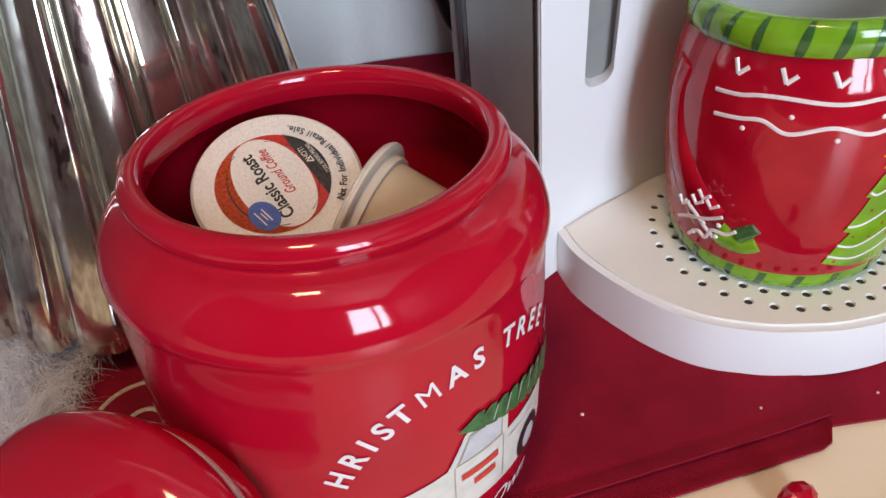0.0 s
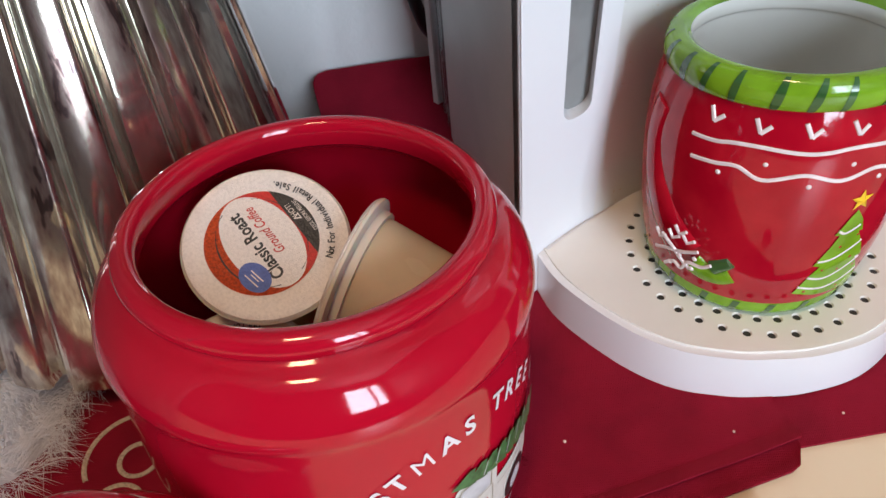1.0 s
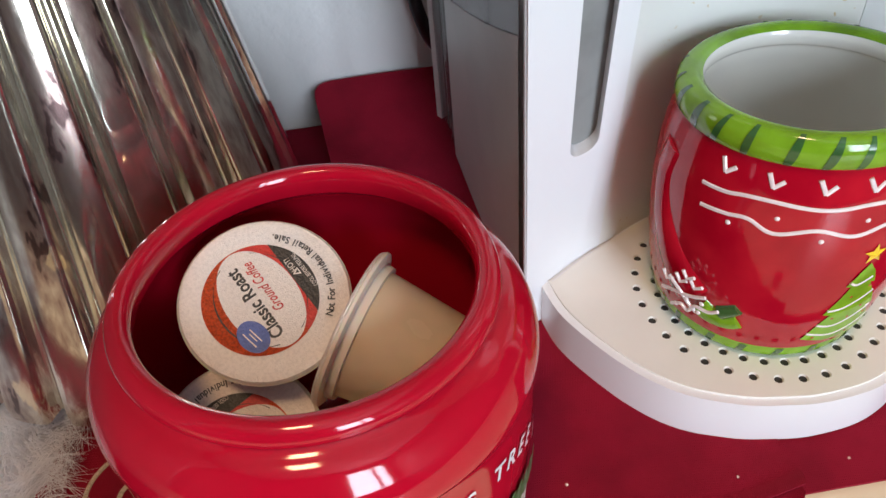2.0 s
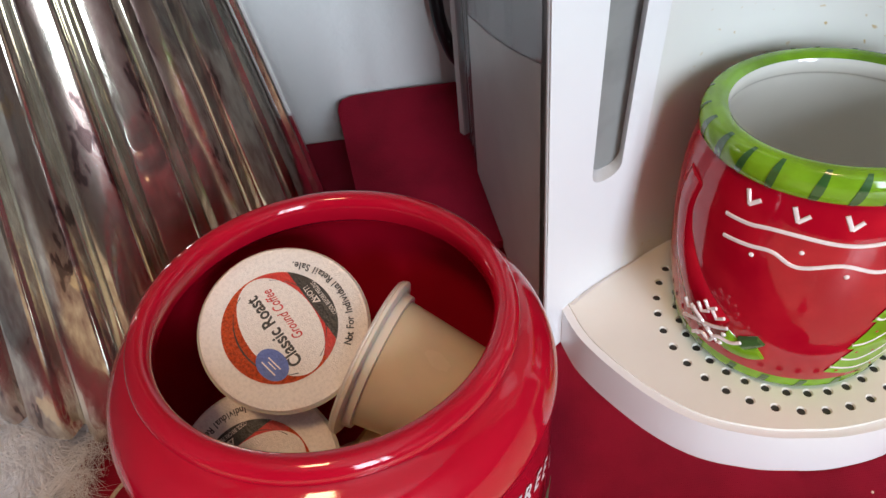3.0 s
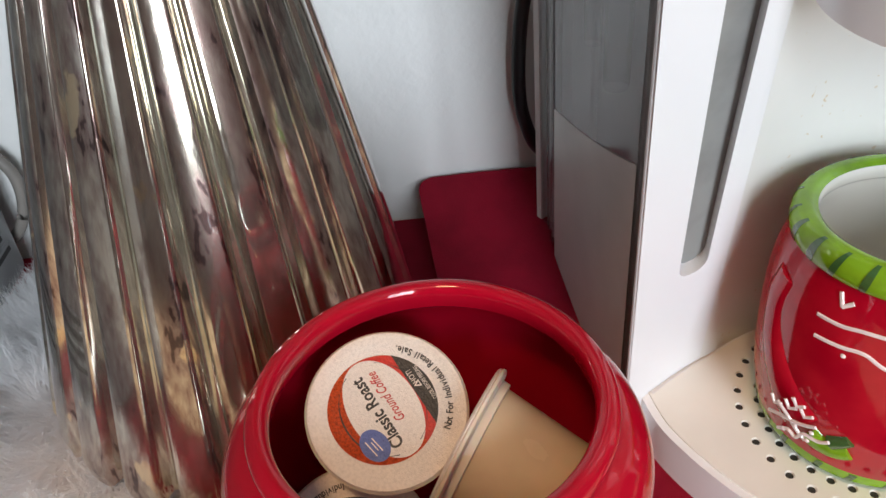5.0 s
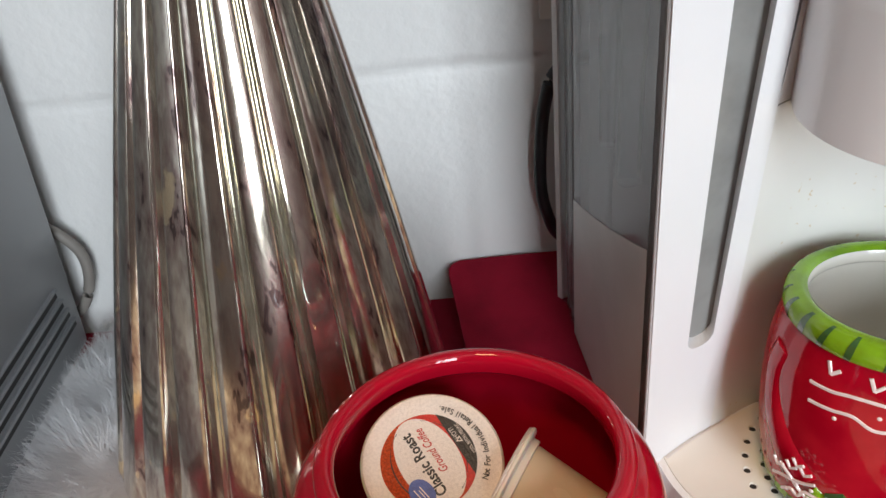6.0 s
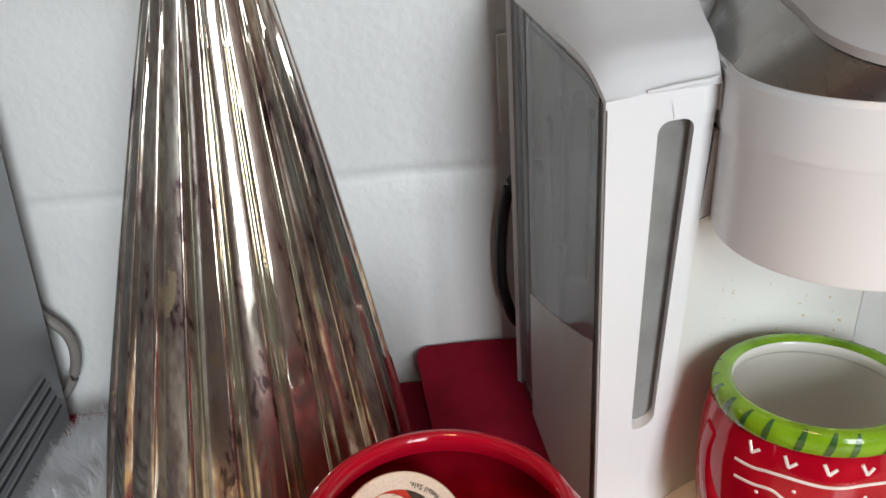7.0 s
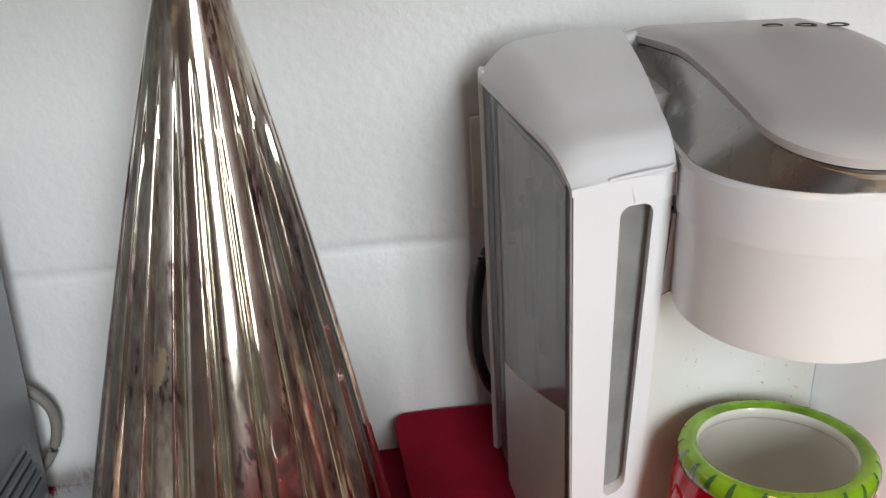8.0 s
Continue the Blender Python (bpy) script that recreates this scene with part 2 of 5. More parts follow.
def stained_plastic():
    """White plastic of the cup bay with dried coffee spots."""
    m = material("coffee_spotted_plastic", (0.80, 0.79, 0.76), 0.3, var=0.012, scale=12)
    n, l = m.node_tree.nodes, m.node_tree.links
    b = n["Principled BSDF"]
    src = b.inputs["Base Color"].links[0].from_socket
    tc, v, big = n.new("ShaderNodeTexCoord"), n.new("ShaderNodeTexNoise"), n.new("ShaderNodeTexNoise")
    v.inputs["Scale"].default_value, v.inputs["Detail"].default_value = 260, 1
    big.inputs["Scale"].default_value = 28
    l.new(tc.outputs["Object"], v.inputs["Vector"])
    l.new(tc.outputs["Object"], big.inputs["Vector"])
    r1, r2 = n.new("ShaderNodeMapRange"), n.new("ShaderNodeMapRange")
    r1.inputs["From Min"].default_value, r1.inputs["From Max"].default_value = 0.70, 0.76
    r2.inputs["From Min"].default_value, r2.inputs["From Max"].default_value = 0.50, 0.62
    l.new(v.outputs["Fac"], r1.inputs["Value"])
    l.new(big.outputs["Fac"], r2.inputs["Value"])
    mu = n.new("ShaderNodeMath")
    mu.operation = "MULTIPLY"
    l.new(r1.outputs[0], mu.inputs[0])
    l.new(r2.outputs[0], mu.inputs[1])
    mix = n.new("ShaderNodeMix")
    mix.data_type = "RGBA"
    mix.inputs["B"].default_value = (0.62, 0.46, 0.24, 1)
    l.new(src, mix.inputs["A"])
    l.new(mu.outputs[0], mix.inputs["Factor"])
    l.new(mix.outputs["Result"], b.inputs["Base Color"])
    return m


BAY = stained_plastic()


# ---- mesh helpers ----
def finish(bm, name, mat, smooth=True, angle=40, turn=True):
    me = bpy.data.meshes.new(name)
    if turn:
        bmesh.ops.recalc_face_normals(bm, faces=bm.faces)
    if smooth:
        for f in bm.faces:
            f.smooth = True
        for e in bm.edges:
            if len(e.link_faces) == 2 and e.calc_face_angle(0) > radians(angle):
                e.smooth = False
    bm.to_mesh(me)
    bm.free()
    for k in mat if isinstance(mat, (list, tuple)) else [mat]:
        me.materials.append(k)
    return me


def thing(name, m=None, label="", category="", group="", kind=""):
    ob = new(name)
    ob.empty_display_size = 0.02
    ob.matrix_world = m or Matrix()
    return tagged(ob, label, category, group, kind)


def part(name, bm, mat, parent, label="", smooth=True, m=None, turn=True):
    ob = new(name, finish(bm, name, mat, smooth, turn=turn))
    ob.parent = parent
    if m:
        ob.matrix_basis = m
    return tagged(ob, label)


def solo(name, bm, mat, label, category, kind="", smooth=True, m=None):
    ob = new(name, finish(bm, name, mat, smooth))
    if m:
        ob.matrix_world = m
    return tagged(ob, label, category, kind=kind)


def lathe(profile, seg=96, bm=None):
    """Profile of (radius, height), turned round the z axis."""
    bm = bm or bmesh.new()
    rings = []
    for r, z in profile:
        if r < 1e-6:
            rings.append([bm.verts.new((0, 0, z))])
        else:
            rings.append([bm.verts.new((r * math.cos(2 * math.pi * i / seg), r * math.sin(2 * math.pi * i / seg), z)) for i in range(seg)])
    for a, b in zip(rings, rings[1:]):
        for i in range(seg):
            j = (i + 1) % seg
            if len(a) == 1 and len(b) > 1:
                bm.faces.new((a[0], b[j], b[i]))
            elif len(b) == 1 and len(a) > 1:
                bm.faces.new((a[i], a[j], b[0]))
            elif len(a) > 1:
                bm.faces.new((a[i], a[j], b[j], b[i]))
    return bm


def smooth_profile(pts, n=6):
    """Catmull-Rom through the given points."""
    out = []
    p = [Vector(q) for q in pts]
    for i in range(len(p) - 1):
        a, b, c, d = p[max(0, i - 1)], p[i], p[i + 1], p[min(len(p) - 1, i + 2)]
        for k in range(n):
            t = k / n
            out.append(tuple(0.5 * ((2 * b) + (c - a) * t + (2 * a - 5 * b + 4 * c - d) * t * t + (3 * b - a - 3 * c + d) * t ** 3)))
    out.append(tuple(p[-1]))
    return out


def tube(points, radius, seg=8, bm=None, flat=1.0, normal=None, taper=None):
    """A rod along points; flat squeezes it along normal(p)."""
    bm = bm or bmesh.new()
    pts = [Vector(p) for p in points]
    rings = []
    for i, p in enumerate(pts):
        d = (pts[min(i + 1, len(pts) - 1)] - pts[max(i - 1, 0)]).normalized()
        nrm = Vector(normal(p)) if normal else (Vector((0, 0, 1)) if abs(d.z) < 0.9 else Vector((1, 0, 0)))
        s = d.cross(nrm).normalized()
        u = s.cross(d).normalized()
        r = radius * (taper(i / max(1, len(pts) - 1)) if taper else 1)
        rings.append([bm.verts.new(p + s * r * math.cos(2 * math.pi * k / seg) + u * r * flat * math.sin(2 * math.pi * k / seg)) for k in range(seg)])
    for a, b in zip(rings, rings[1:]):
        for k in range(seg):
            bm.faces.new((a[k], a[(k + 1) % seg], b[(k + 1) % seg], b[k]))
    bm.faces.new(rings[0][::-1])
    bm.faces.new(rings[-1])
    return bm


def block(x0, y0, z0, x1, y1, z1, bevel=0.0, seg=2, bm=None):
    own = bmesh.new()
    bmesh.ops.create_cube(own, size=1)
    for v in own.verts:
        v.co = Vector(((x0 + x1) / 2 + v.co.x * (x1 - x0), (y0 + y1) / 2 + v.co.y * (y1 - y0), (z0 + z1) / 2 + v.co.z * (z1 - z0)))
    if bevel:
        bmesh.ops.bevel(own, geom=own.edges[:], offset=bevel, segments=seg, affect="EDGES", profile=0.5)
    if bm is None:
        return own
    me = bpy.data.meshes.new("tmp")
    own.to_mesh(me)
    own.free()
    bm.from_mesh(me)
    bpy.data.meshes.remove(me)
    return bm


def prism(outline, z0, z1, bevel=0.0, seg=3, top_only=False):
    """A plan outline pulled up from z0 to z1."""
    bm = bmesh.new()
    lo = [bm.verts.new((x, y, z0)) for x, y in outline]
    hi = [bm.verts.new((x, y, z1)) for x, y in outline]
    n = len(outline)
    bm.faces.new(lo[::-1])
    top = bm.faces.new(hi)
    for i in range(n):
        bm.faces.new((lo[i], lo[(i + 1) % n], hi[(i + 1) % n], hi[i]))
    if bevel:
        es = list(top.edges)
        bmesh.ops.bevel(bm, geom=es, offset=bevel, segments=seg, affect="EDGES", profile=0.5)
    return bm


def text_mesh(words, size, thick=0.0, shear=0.0, spacing=1.0, align="CENTER"):
    """Words in the built-in font as a bmesh in the xy plane."""
    cu = bpy.data.curves.new("words", "FONT")
    cu.body, cu.size, cu.align_x, cu.align_y, cu.shear, cu.space_character = words, size, align, "CENTER", shear, spacing
    cu.resolution_u = 3
    cu.offset = thick
    ob = bpy.data.objects.new("words", cu)
    scene.collection.objects.link(ob)
    dg = bpy.context.evaluated_depsgraph_get()
    me = bpy.data.meshes.new_from_object(ob.evaluated_get(dg))
    bm = bmesh.new()
    bm.from_mesh(me)
    bpy.data.meshes.remove(me)
    bpy.data.objects.remove(ob)
    bpy.data.curves.remove(cu)
    return bm


def flat_shape(outline, bm=None):
    bm = bm or bmesh.new()
    bm.faces.new([bm.verts.new((x, y, 0)) for x, y in outline])
    return bm


def ellipse(cx, cy, a, b, turn=0.0, n=48, t0=0.0, t1=360.0):
    out = []
    k = n if t1 - t0 >= 360 else n + 1
    for i in range(k):
        t = radians(t0 + (t1 - t0) * i / n)
        x, y = a * math.cos(t), b * math.sin(t)
        out.append((cx + x * math.cos(turn) - y * math.sin(turn), cy + x * math.sin(turn) + y * math.cos(turn)))
    return out


def refine(bm, longest):
    """Cuts long edges, so that a flat print can be bent round a body."""
    bmesh.ops.triangulate(bm, faces=bm.faces[:])
    for _ in range(5):
        es = [e for e in bm.edges if e.calc_length() > longest]
        if not es:
            break
        bmesh.ops.subdivide_edges(bm, edges=es, cuts=1)
        bmesh.ops.triangulate(bm, faces=[f for f in bm.faces if len(f.verts) > 3])
    return bm


# ---- the room ----
WALL_Y = 0.490


def build_room():
    # painted block wall behind the counter: courses with rounded joints
    bm = bmesh.new()
    xs = np.linspace(-1.4, 1.32, 200)
    joints = [0.1755 + 0.2 * k for k in range(-1, 11)]
    zs = sorted(set([-0.1, 2.3] + [j + d for j in joints for d in (-0.006, -0.0035, -0.0018, 0, 0.0018, 0.0035, 0.006)] + list(np.linspace(-0.1, 2.3, 60))))
    zs = [z for z in zs if -0.1 <= z <= 2.3]
    grid = []
    for z in zs:
        near = min(abs(z - j) for j in joints)
        dip = 0.0022 * max(0.0, 1 - (near / 0.0058) ** 2)
        row = []
        for x in xs:
            wob = 0.0012 * noise.noise(Vector((x * 5, z * 5, 0))) + 0.0006 * noise.noise(Vector((x * 22, z * 22, 3)))
            row.append(bm.verts.new((x, WALL_Y + dip * (0.8 + 0.5 * noise.noise(Vector((x * 14, z, 1)))) + wob, z + 0.0012 * noise.noise(Vector((x * 9, 0, 7))))))
        grid.append(row)
    for a, b in zip(grid, grid[1:]):
        for i in range(len(xs) - 1):
            bm.faces.new((a[i], a[i + 1], b[i + 1], b[i]))
    back = [bm.verts.new((x, WALL_Y + 0.12, z)) for x, z in ((-1.4, -0.1), (1.32, -0.1), (1.32, 2.3), (-1.4, 2.3))]
    bm.faces.new(back)
    solo("wall_north", bm, PAINT_WALL, "white painted concrete block wall with filled joints", "wall", "structure")
    # the other walls, unseen and toned dark for reflections; the south wall has the window's opening
    bm = block(-1.5, -2.4, -0.9, 0.28, -2.3, 2.3)
    block(1.16, -2.4, -0.9, 1.40, -2.3, 2.3, bm=bm)
    block(0.28, -2.4, -0.9, 1.16, -2.3, 0.1, bm=bm)
    block(0.28, -2.4, 1.9, 1.16, -2.3, 2.3, bm=bm)
    solo("wall_south", bm, UNSEEN_WALL, "unseen wall toned dark brown for reflections, with a window opening", "wall", "structure", smooth=False)
    solo("wall_west", block(-1.5, -2.3, -0.9, -1.4, WALL_Y + 0.1, 2.3), UNSEEN_WALL, "unseen wall toned dark brown for reflections", "wall", "structure", smooth=False)
    solo("wall_east", block(1.30, -2.3, -0.9, 1.40, WALL_Y - 0.004, 2.3), UNSEEN_WALL, "unseen wall toned dark brown for reflections", "wall", "structure", smooth=False)
    w = thing("window_1", pose(0.72, -2.33, 0.1), "tall white framed kitchen window letting in daylight", "window", kind="structure")
    fr = block(-0.44, -0.03, 0, -0.39, 0.03, 1.8)
    block(0.39, -0.03, 0, 0.44, 0.03, 1.8, bm=fr)
    block(-0.39, -0.03, 0, 0.39, 0.03, 0.05, bm=fr)
    block(-0.39, -0.03, 1.75, 0.39, 0.03, 1.8, bm=fr)
    part("window_frame", fr, PLASTIC, w, smooth=False)
    part("window_bar", block(0.13, -0.025, 0.05, 0.20, 0.025, 1.75), PLASTIC, w, smooth=False)
    # unseen box in place of an upper cabinet, added to shade the wall
    solo("overhead_shade_box", block(-1.4, 0.16, 0.47, 1.298, WALL_Y - 0.004, 2.298), ROOM, "unseen box above the counter, added to shade the wall", "wall", "structure", smooth=False)
    solo("ceiling", block(-1.5, -2.4, 2.3, 1.40, WALL_Y + 0.1, 2.4), ROOM, "plain white kitchen ceiling", "ceiling", "structure", smooth=False)
    solo("floor", block(-1.5, -2.4, -0.95, 1.40, WALL_Y + 0.1, -0.9), ROOM_FLOOR, "unseen floor toned dark brown for reflections", "floor", "structure", smooth=False)
    c = thing("counter", pose(0, 0, 0), "cream laminate kitchen counter against the wall", "counter", kind="structure")
    part("worktop", block(-1.4, -0.16, -0.04, 1.298, WALL_Y - 0.002, 0, 0.004), COUNTER, c)
    part("cabinet_body", block(-1.4, -0.12, -0.9, 1.298, WALL_Y - 0.002, -0.044), CABINET, c, smooth=False)
    lamp = thing("ceiling_lamp", pose(-0.30, -0.45, 2.3), "warm ceiling lamp with a round shade", "lamp")
    part("shade", lathe([(0.0, -0.01), (0.05, -0.012), (0.16, -0.10), (0.19, -0.2), (0.188, -0.2), (0.155, -0.10), (0.0, -0.016)], 40), LID_PLASTIC, lamp)


# ---- cloths, fur ----
def sheet(outline_fn, nx, ny, thick, lift):
    """A cloth: outline_fn(s, t) gives x, y; lift(x, y) its top."""
    bm = bmesh.new()
    top, low = [], []
    for j in range(ny + 1):
        rt, rl = [], []
        for i in range(nx + 1):
            x, y = outline_fn(i / nx, j / ny)
            z = lift(x, y)
            rt.append(bm.verts.new((x, y, z)))
            rl.append(bm.verts.new((x, y, z - thick)))
        top.append(rt)
        low.append(rl)
    for j in range(ny):
        for i in range(nx):
            bm.faces.new((top[j][i], top[j][i + 1], top[j + 1][i + 1], top[j + 1][i]))
            bm.faces.new((low[j][i], low[j + 1][i], low[j + 1][i + 1], low[j][i + 1]))
    ring_t = top[0] + [r[-1] for r in top[1:]] + top[-1][-2::-1] + [r[0] for r in top[-2:0:-1]]
    ring_l = low[0] + [r[-1] for r in low[1:]] + low[-1][-2::-1] + [r[0] for r in low[-2:0:-1]]
    for a in range(len(ring_t)):
        b = (a + 1) % len(ring_t)
        bm.faces.new((ring_t[b], ring_t[a], ring_l[a], ring_l[b]))
    return bm


def front_edge(x):
    return 0.170 + (x - 0.05) * 0.172


def build_cloths():
    def wav(x, y):
        return 0.0006 * noise.noise(Vector((x * 28, y * 28, 2))) + 0.0003 * noise.noise(Vector((x * 90, y * 90, 5)))

    r = thing("table_runner", None, "dark red woven cotton runner with a folded hem", "table runner")
    # ground layer, its front edge straight across the counter to the right of the fold
    part("runner_cloth", sheet(lambda s, t: (-0.5 + 1.1 * s, (0.187 + 0.0015 * math.sin(9 * s)) * (1 - t) + (WALL_Y - 0.006) * t), 150, 50, 0.0014,
                               lambda x, y: 0.0018 + wav(x, y)), CLOTH, r)
    # the folded part, which comes forward and ends in a hem
    def upper(s, t):
        x = -0.5 + 0.652 * s
        return x + (0.0015 * math.sin(40 * t) if s == 1 else 0), front_edge(x) * (1 - t) + 0.34 * t

    def upper_lift(x, y):
        d = y - front_edge(x)
        roll = 0.0016 * math.exp(-(d / 0.004) ** 2) - 0.0007 * math.exp(-((d - 0.0075) / 0.0012) ** 2)
        e = max(0.0, (x - 0.135) / 0.017)
        k = min(1.0, max(0.0, (x - 0.03) / 0.07))
        k = k * k * (3 - 2 * k)
        flat = 0.0017 * k * (1 - math.exp(-(d / 0.022) ** 2))
        return 0.0042 + roll - flat + 0.0010 * e * math.exp(-(d / 0.012) ** 2) + wav(x, y)

    part("folded_hem", sheet(upper, 220, 90, 0.0013, upper_lift), CLOTH, r)

    def under(s, t):
        x = -0.5 + 0.6515 * s
        f = front_edge(x) - 0.0105
        q = min(1.0, max(0.0, (x - 0.1435) / 0.008))
        return x, (f + 0.0085 * (1 - math.sqrt(1 - q * q))) * (1 - t) + (front_edge(x) + 0.012) * t

    part("under_fold", sheet(under, 160, 12, 0.0012, lambda x, y: 0.0016 + 0.0016 * math.exp(-((y - front_edge(x) + 0.0095) / 0.0022) ** 2) + 0.0018 * min(1.0, max(0.0, (x - 0.1435) / 0.008)) ** 2 + wav(x, y) * 0.5), CLOTH, r)
    # stitched line of the hem
    pts = [(x, front_edge(x) + 0.0075, upper_lift(x, front_edge(x) + 0.0075) + 0.0001) for x in np.linspace(-0.05, 0.149, 200)]
    part("hem_stitches", tube(pts, 0.00025, 5), RED_PAD, r)
    # cream embroidery: two open scrolls
    def scroll(cx, cy, r0, r1, a0, a1, n=46):
        return [(cx + (r0 + (r1 - r0) * k / n) * math.cos(radians(a0 + (a1 - a0) * k / n)), cy + (r0 + (r1 - r0) * k / n) * math.sin(radians(a0 + (a1 - a0) * k / n)), 0.0044) for k in range(n + 1)]

    for pts in (scroll(-0.1175, 0.2350, 0.022, 0.0205, 205, 30), scroll(-0.1165, 0.2325, 0.0085, 0.0075, 330, 40), scroll(-0.1215, 0.2100, 0.012, 0.006, 130, -120)):
        part("embroidery", tube(pts, 0.0011, 7, flat=0.5), STITCH, r, "cream stitched scroll")
    # folded red napkin lying up against the wall behind the machine
    def padline(s, t):
        x, y = -0.032 + 0.128 * s, 0.36 + 0.1265 * t
        if t > 0.90:
            k = (t - 0.90) / 0.10
            x = max(x, -0.032 + 0.010 * (1 - math.sqrt(max(0.0, 1 - k * k))))
        return x + 0.014 * (1 - t), y

    bm = sheet(padline, 60, 60, 0.0055, lambda x, y: 0.0115 + 0.0215 * ((y - 0.36) / 0.1265) ** 1.3 + 0.0012 * noise.noise(Vector((x * 20, y * 20, 9))))
    solo("folded_napkin", bm, RED_PAD, "folded dark red cloth napkin propped against the wall", "napkin")


def build_fur():
    rnd = random.Random(4)
    f = thing("fur_mat", None, "white long-haired faux fur mat under the glass tree", "fur mat")

    def squash(c):
        return math.copysign(abs(c) ** 0.75, c)

    def height(x, y):
        d = math.hypot((x + 0.221) / 0.088, (y - 0.345) / 0.138)
        return 0.004 + 0.013 * max(0.0, 1 - d ** 4) + 0.002 * noise.noise(Vector((x * 40, y * 40, 0)))

    bm = bmesh.new()
    n = 40
    rings = []
    for k in range(9):
        q = k / 8
        ring = []
        for i in range(n):
            a = 2 * math.pi * i / n
            wob = 1 + 0.06 * math.sin(3 * a) + 0.05 * math.sin(7 * a + 1)
            x, y = -0.221 + 0.084 * q * wob * squash(math.cos(a)), 0.345 + 0.132 * q * wob * squash(math.sin(a))
            y = min(y, WALL_Y - 0.010)
            ring.append(bm.verts.new((x, y, height(x, y) if k < 8 else 0.003)))
        rings.append(ring)
    for a, b in zip(rings, rings[1:]):
        for i in range(n):
            bm.faces.new((a[i], a[(i + 1) % n], b[(i + 1) % n], b[i]))
    part("fur_backing", bm, FUR, f)
    verts, faces = [], []
    for _ in range(22000):
        a, q = rnd.uniform(0, 2 * math.pi), math.sqrt(rnd.random())
        x, y = -0.221 + 0.086 * q * squash(math.cos(a)), min(0.345 + 0.134 * q * squash(math.sin(a)), WALL_Y - 0.012)
        z = height(x, y)
        clump = noise.noise(Vector((x * 45, y * 45, 4))) * 2.4
        ang = math.atan2(y - 0.345, (x + 0.221) * 1.5) + clump + rnd.uniform(-0.5, 0.5)
        lean = rnd.uniform(0.5, 1.6)
        length = rnd.uniform(0.012, 0.030)
        d = Vector((math.cos(ang) * lean, math.sin(ang) * lean, 1)).normalized()
        side = Vector((-math.sin(ang), math.cos(ang), 0.2)).normalized() * rnd.uniform(0.00014, 0.00032)
        p = Vector((x, y, z - 0.001))
        base = len(verts)
        for k in range(4):
            w = side * (1 - k / 3.2)
            verts.extend((tuple(p - w), tuple(p + w)))
            p = p + d * length / 3
            d = (d + Vector((rnd.uniform(-0.25, 0.25), rnd.uniform(-0.25, 0.25), -0.38))).normalized()
            p.z = max(p.z, 0.0022)
            p.y = min(p.y, WALL_Y - 0.004)
        for k in range(3):
            faces.append((base + 2 * k, base + 2 * k + 1, base + 2 * k + 3, base + 2 * k + 2))
    me = bpy.data.meshes.new("fur_hair")
    me.from_pydata(verts, [], faces)
    me.materials.append(FUR)
    ob = new("fur_hair", me)
    ob.parent = f
    tagged(ob, "fine white hairs", kind="stuff")


# ---- the glass tree ----
def build_tree():
    base = Vector((-0.1285, 0.3589, 0.020))
    axis = Vector((0.0288, 0.0105, 0.405)).normalized()
    m = Matrix.Translation(base) @ Vector((0, 0, 1)).rotation_difference(axis).to_matrix().to_4x4()
    t = thing("glass_tree", m, "fluted mercury glass Christmas tree, tarnished silver, standing on fur", "glass tree")
    H, R0, lobes, seg = 0.402, 0.1002, 22, 22 * 20
    bm = bmesh.new()
    rings = []
    levels = [0, 0.004, 0.012] + list(np.linspace(0.03, 0.965, 70)) + [0.975, 0.985, 0.993, 1.0]
    for q in levels:
        r = R0 * max(0.0, 1 - q) ** 0.86
        if q < 0.012:
            r *= 0.985 + 0.015 * q / 0.012
        fade = min(1, max(0.0, (0.80 - q) / 0.17))
        ring = []
        for i in range(seg):
            a = 2 * math.pi * i / seg
            off = (math.degrees(a) - 5.2 - 180 / lobes + 90 / lobes * 20) % (360 / lobes) - 180 / lobes
            w = abs(off) / (180 / lobes)
            k = min(1.0, max(0.0, (w - 0.60) / 0.27))
            lobe = 1 - 0.16 * w * w - 0.84 * k * k * (3 - 2 * k)
            depth = 0.0074 * (0.25 + 0.75 * (1 - q)) * fade
            rr = max(0.0035 if q > 0.95 else 0.004, r - depth * (1 - lobe))
            drop = -0.003 * lobe if q == 0 else 0
            if q == 1.0:
                rr = 0.002
            ring.append(bm.verts.new((rr * math.cos(a), rr * math.sin(a), H * q + drop)))
        rings.append(ring)
    for a, b in zip(rings, rings[1:]):
        for i in range(seg):
            j = (i + 1) % seg
            f = bm.faces.new((a[i], a[j], b[j], b[i]))
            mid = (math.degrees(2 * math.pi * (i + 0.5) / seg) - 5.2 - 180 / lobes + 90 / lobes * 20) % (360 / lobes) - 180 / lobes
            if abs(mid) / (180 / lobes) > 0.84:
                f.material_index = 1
    bm.faces.new(rings[-1])
    inner = [bm.verts.new((v.co.x * 0.9, v.co.y * 0.9, 0.006)) for v in rings[0]]
    for i in range(seg):
        bm.faces.new((rings[0][(i + 1) % seg], rings[0][i], inner[i], inner[(i + 1) % seg]))
    bm.faces.new(inner[::-1])
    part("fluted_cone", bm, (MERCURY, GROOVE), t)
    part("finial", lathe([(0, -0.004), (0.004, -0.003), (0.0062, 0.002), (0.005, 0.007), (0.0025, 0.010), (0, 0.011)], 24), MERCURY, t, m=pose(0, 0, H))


# ---- the red jar ----
JAR = Vector((-0.0250, 0.2120, 0.0058))
JAR_R = 0.0685


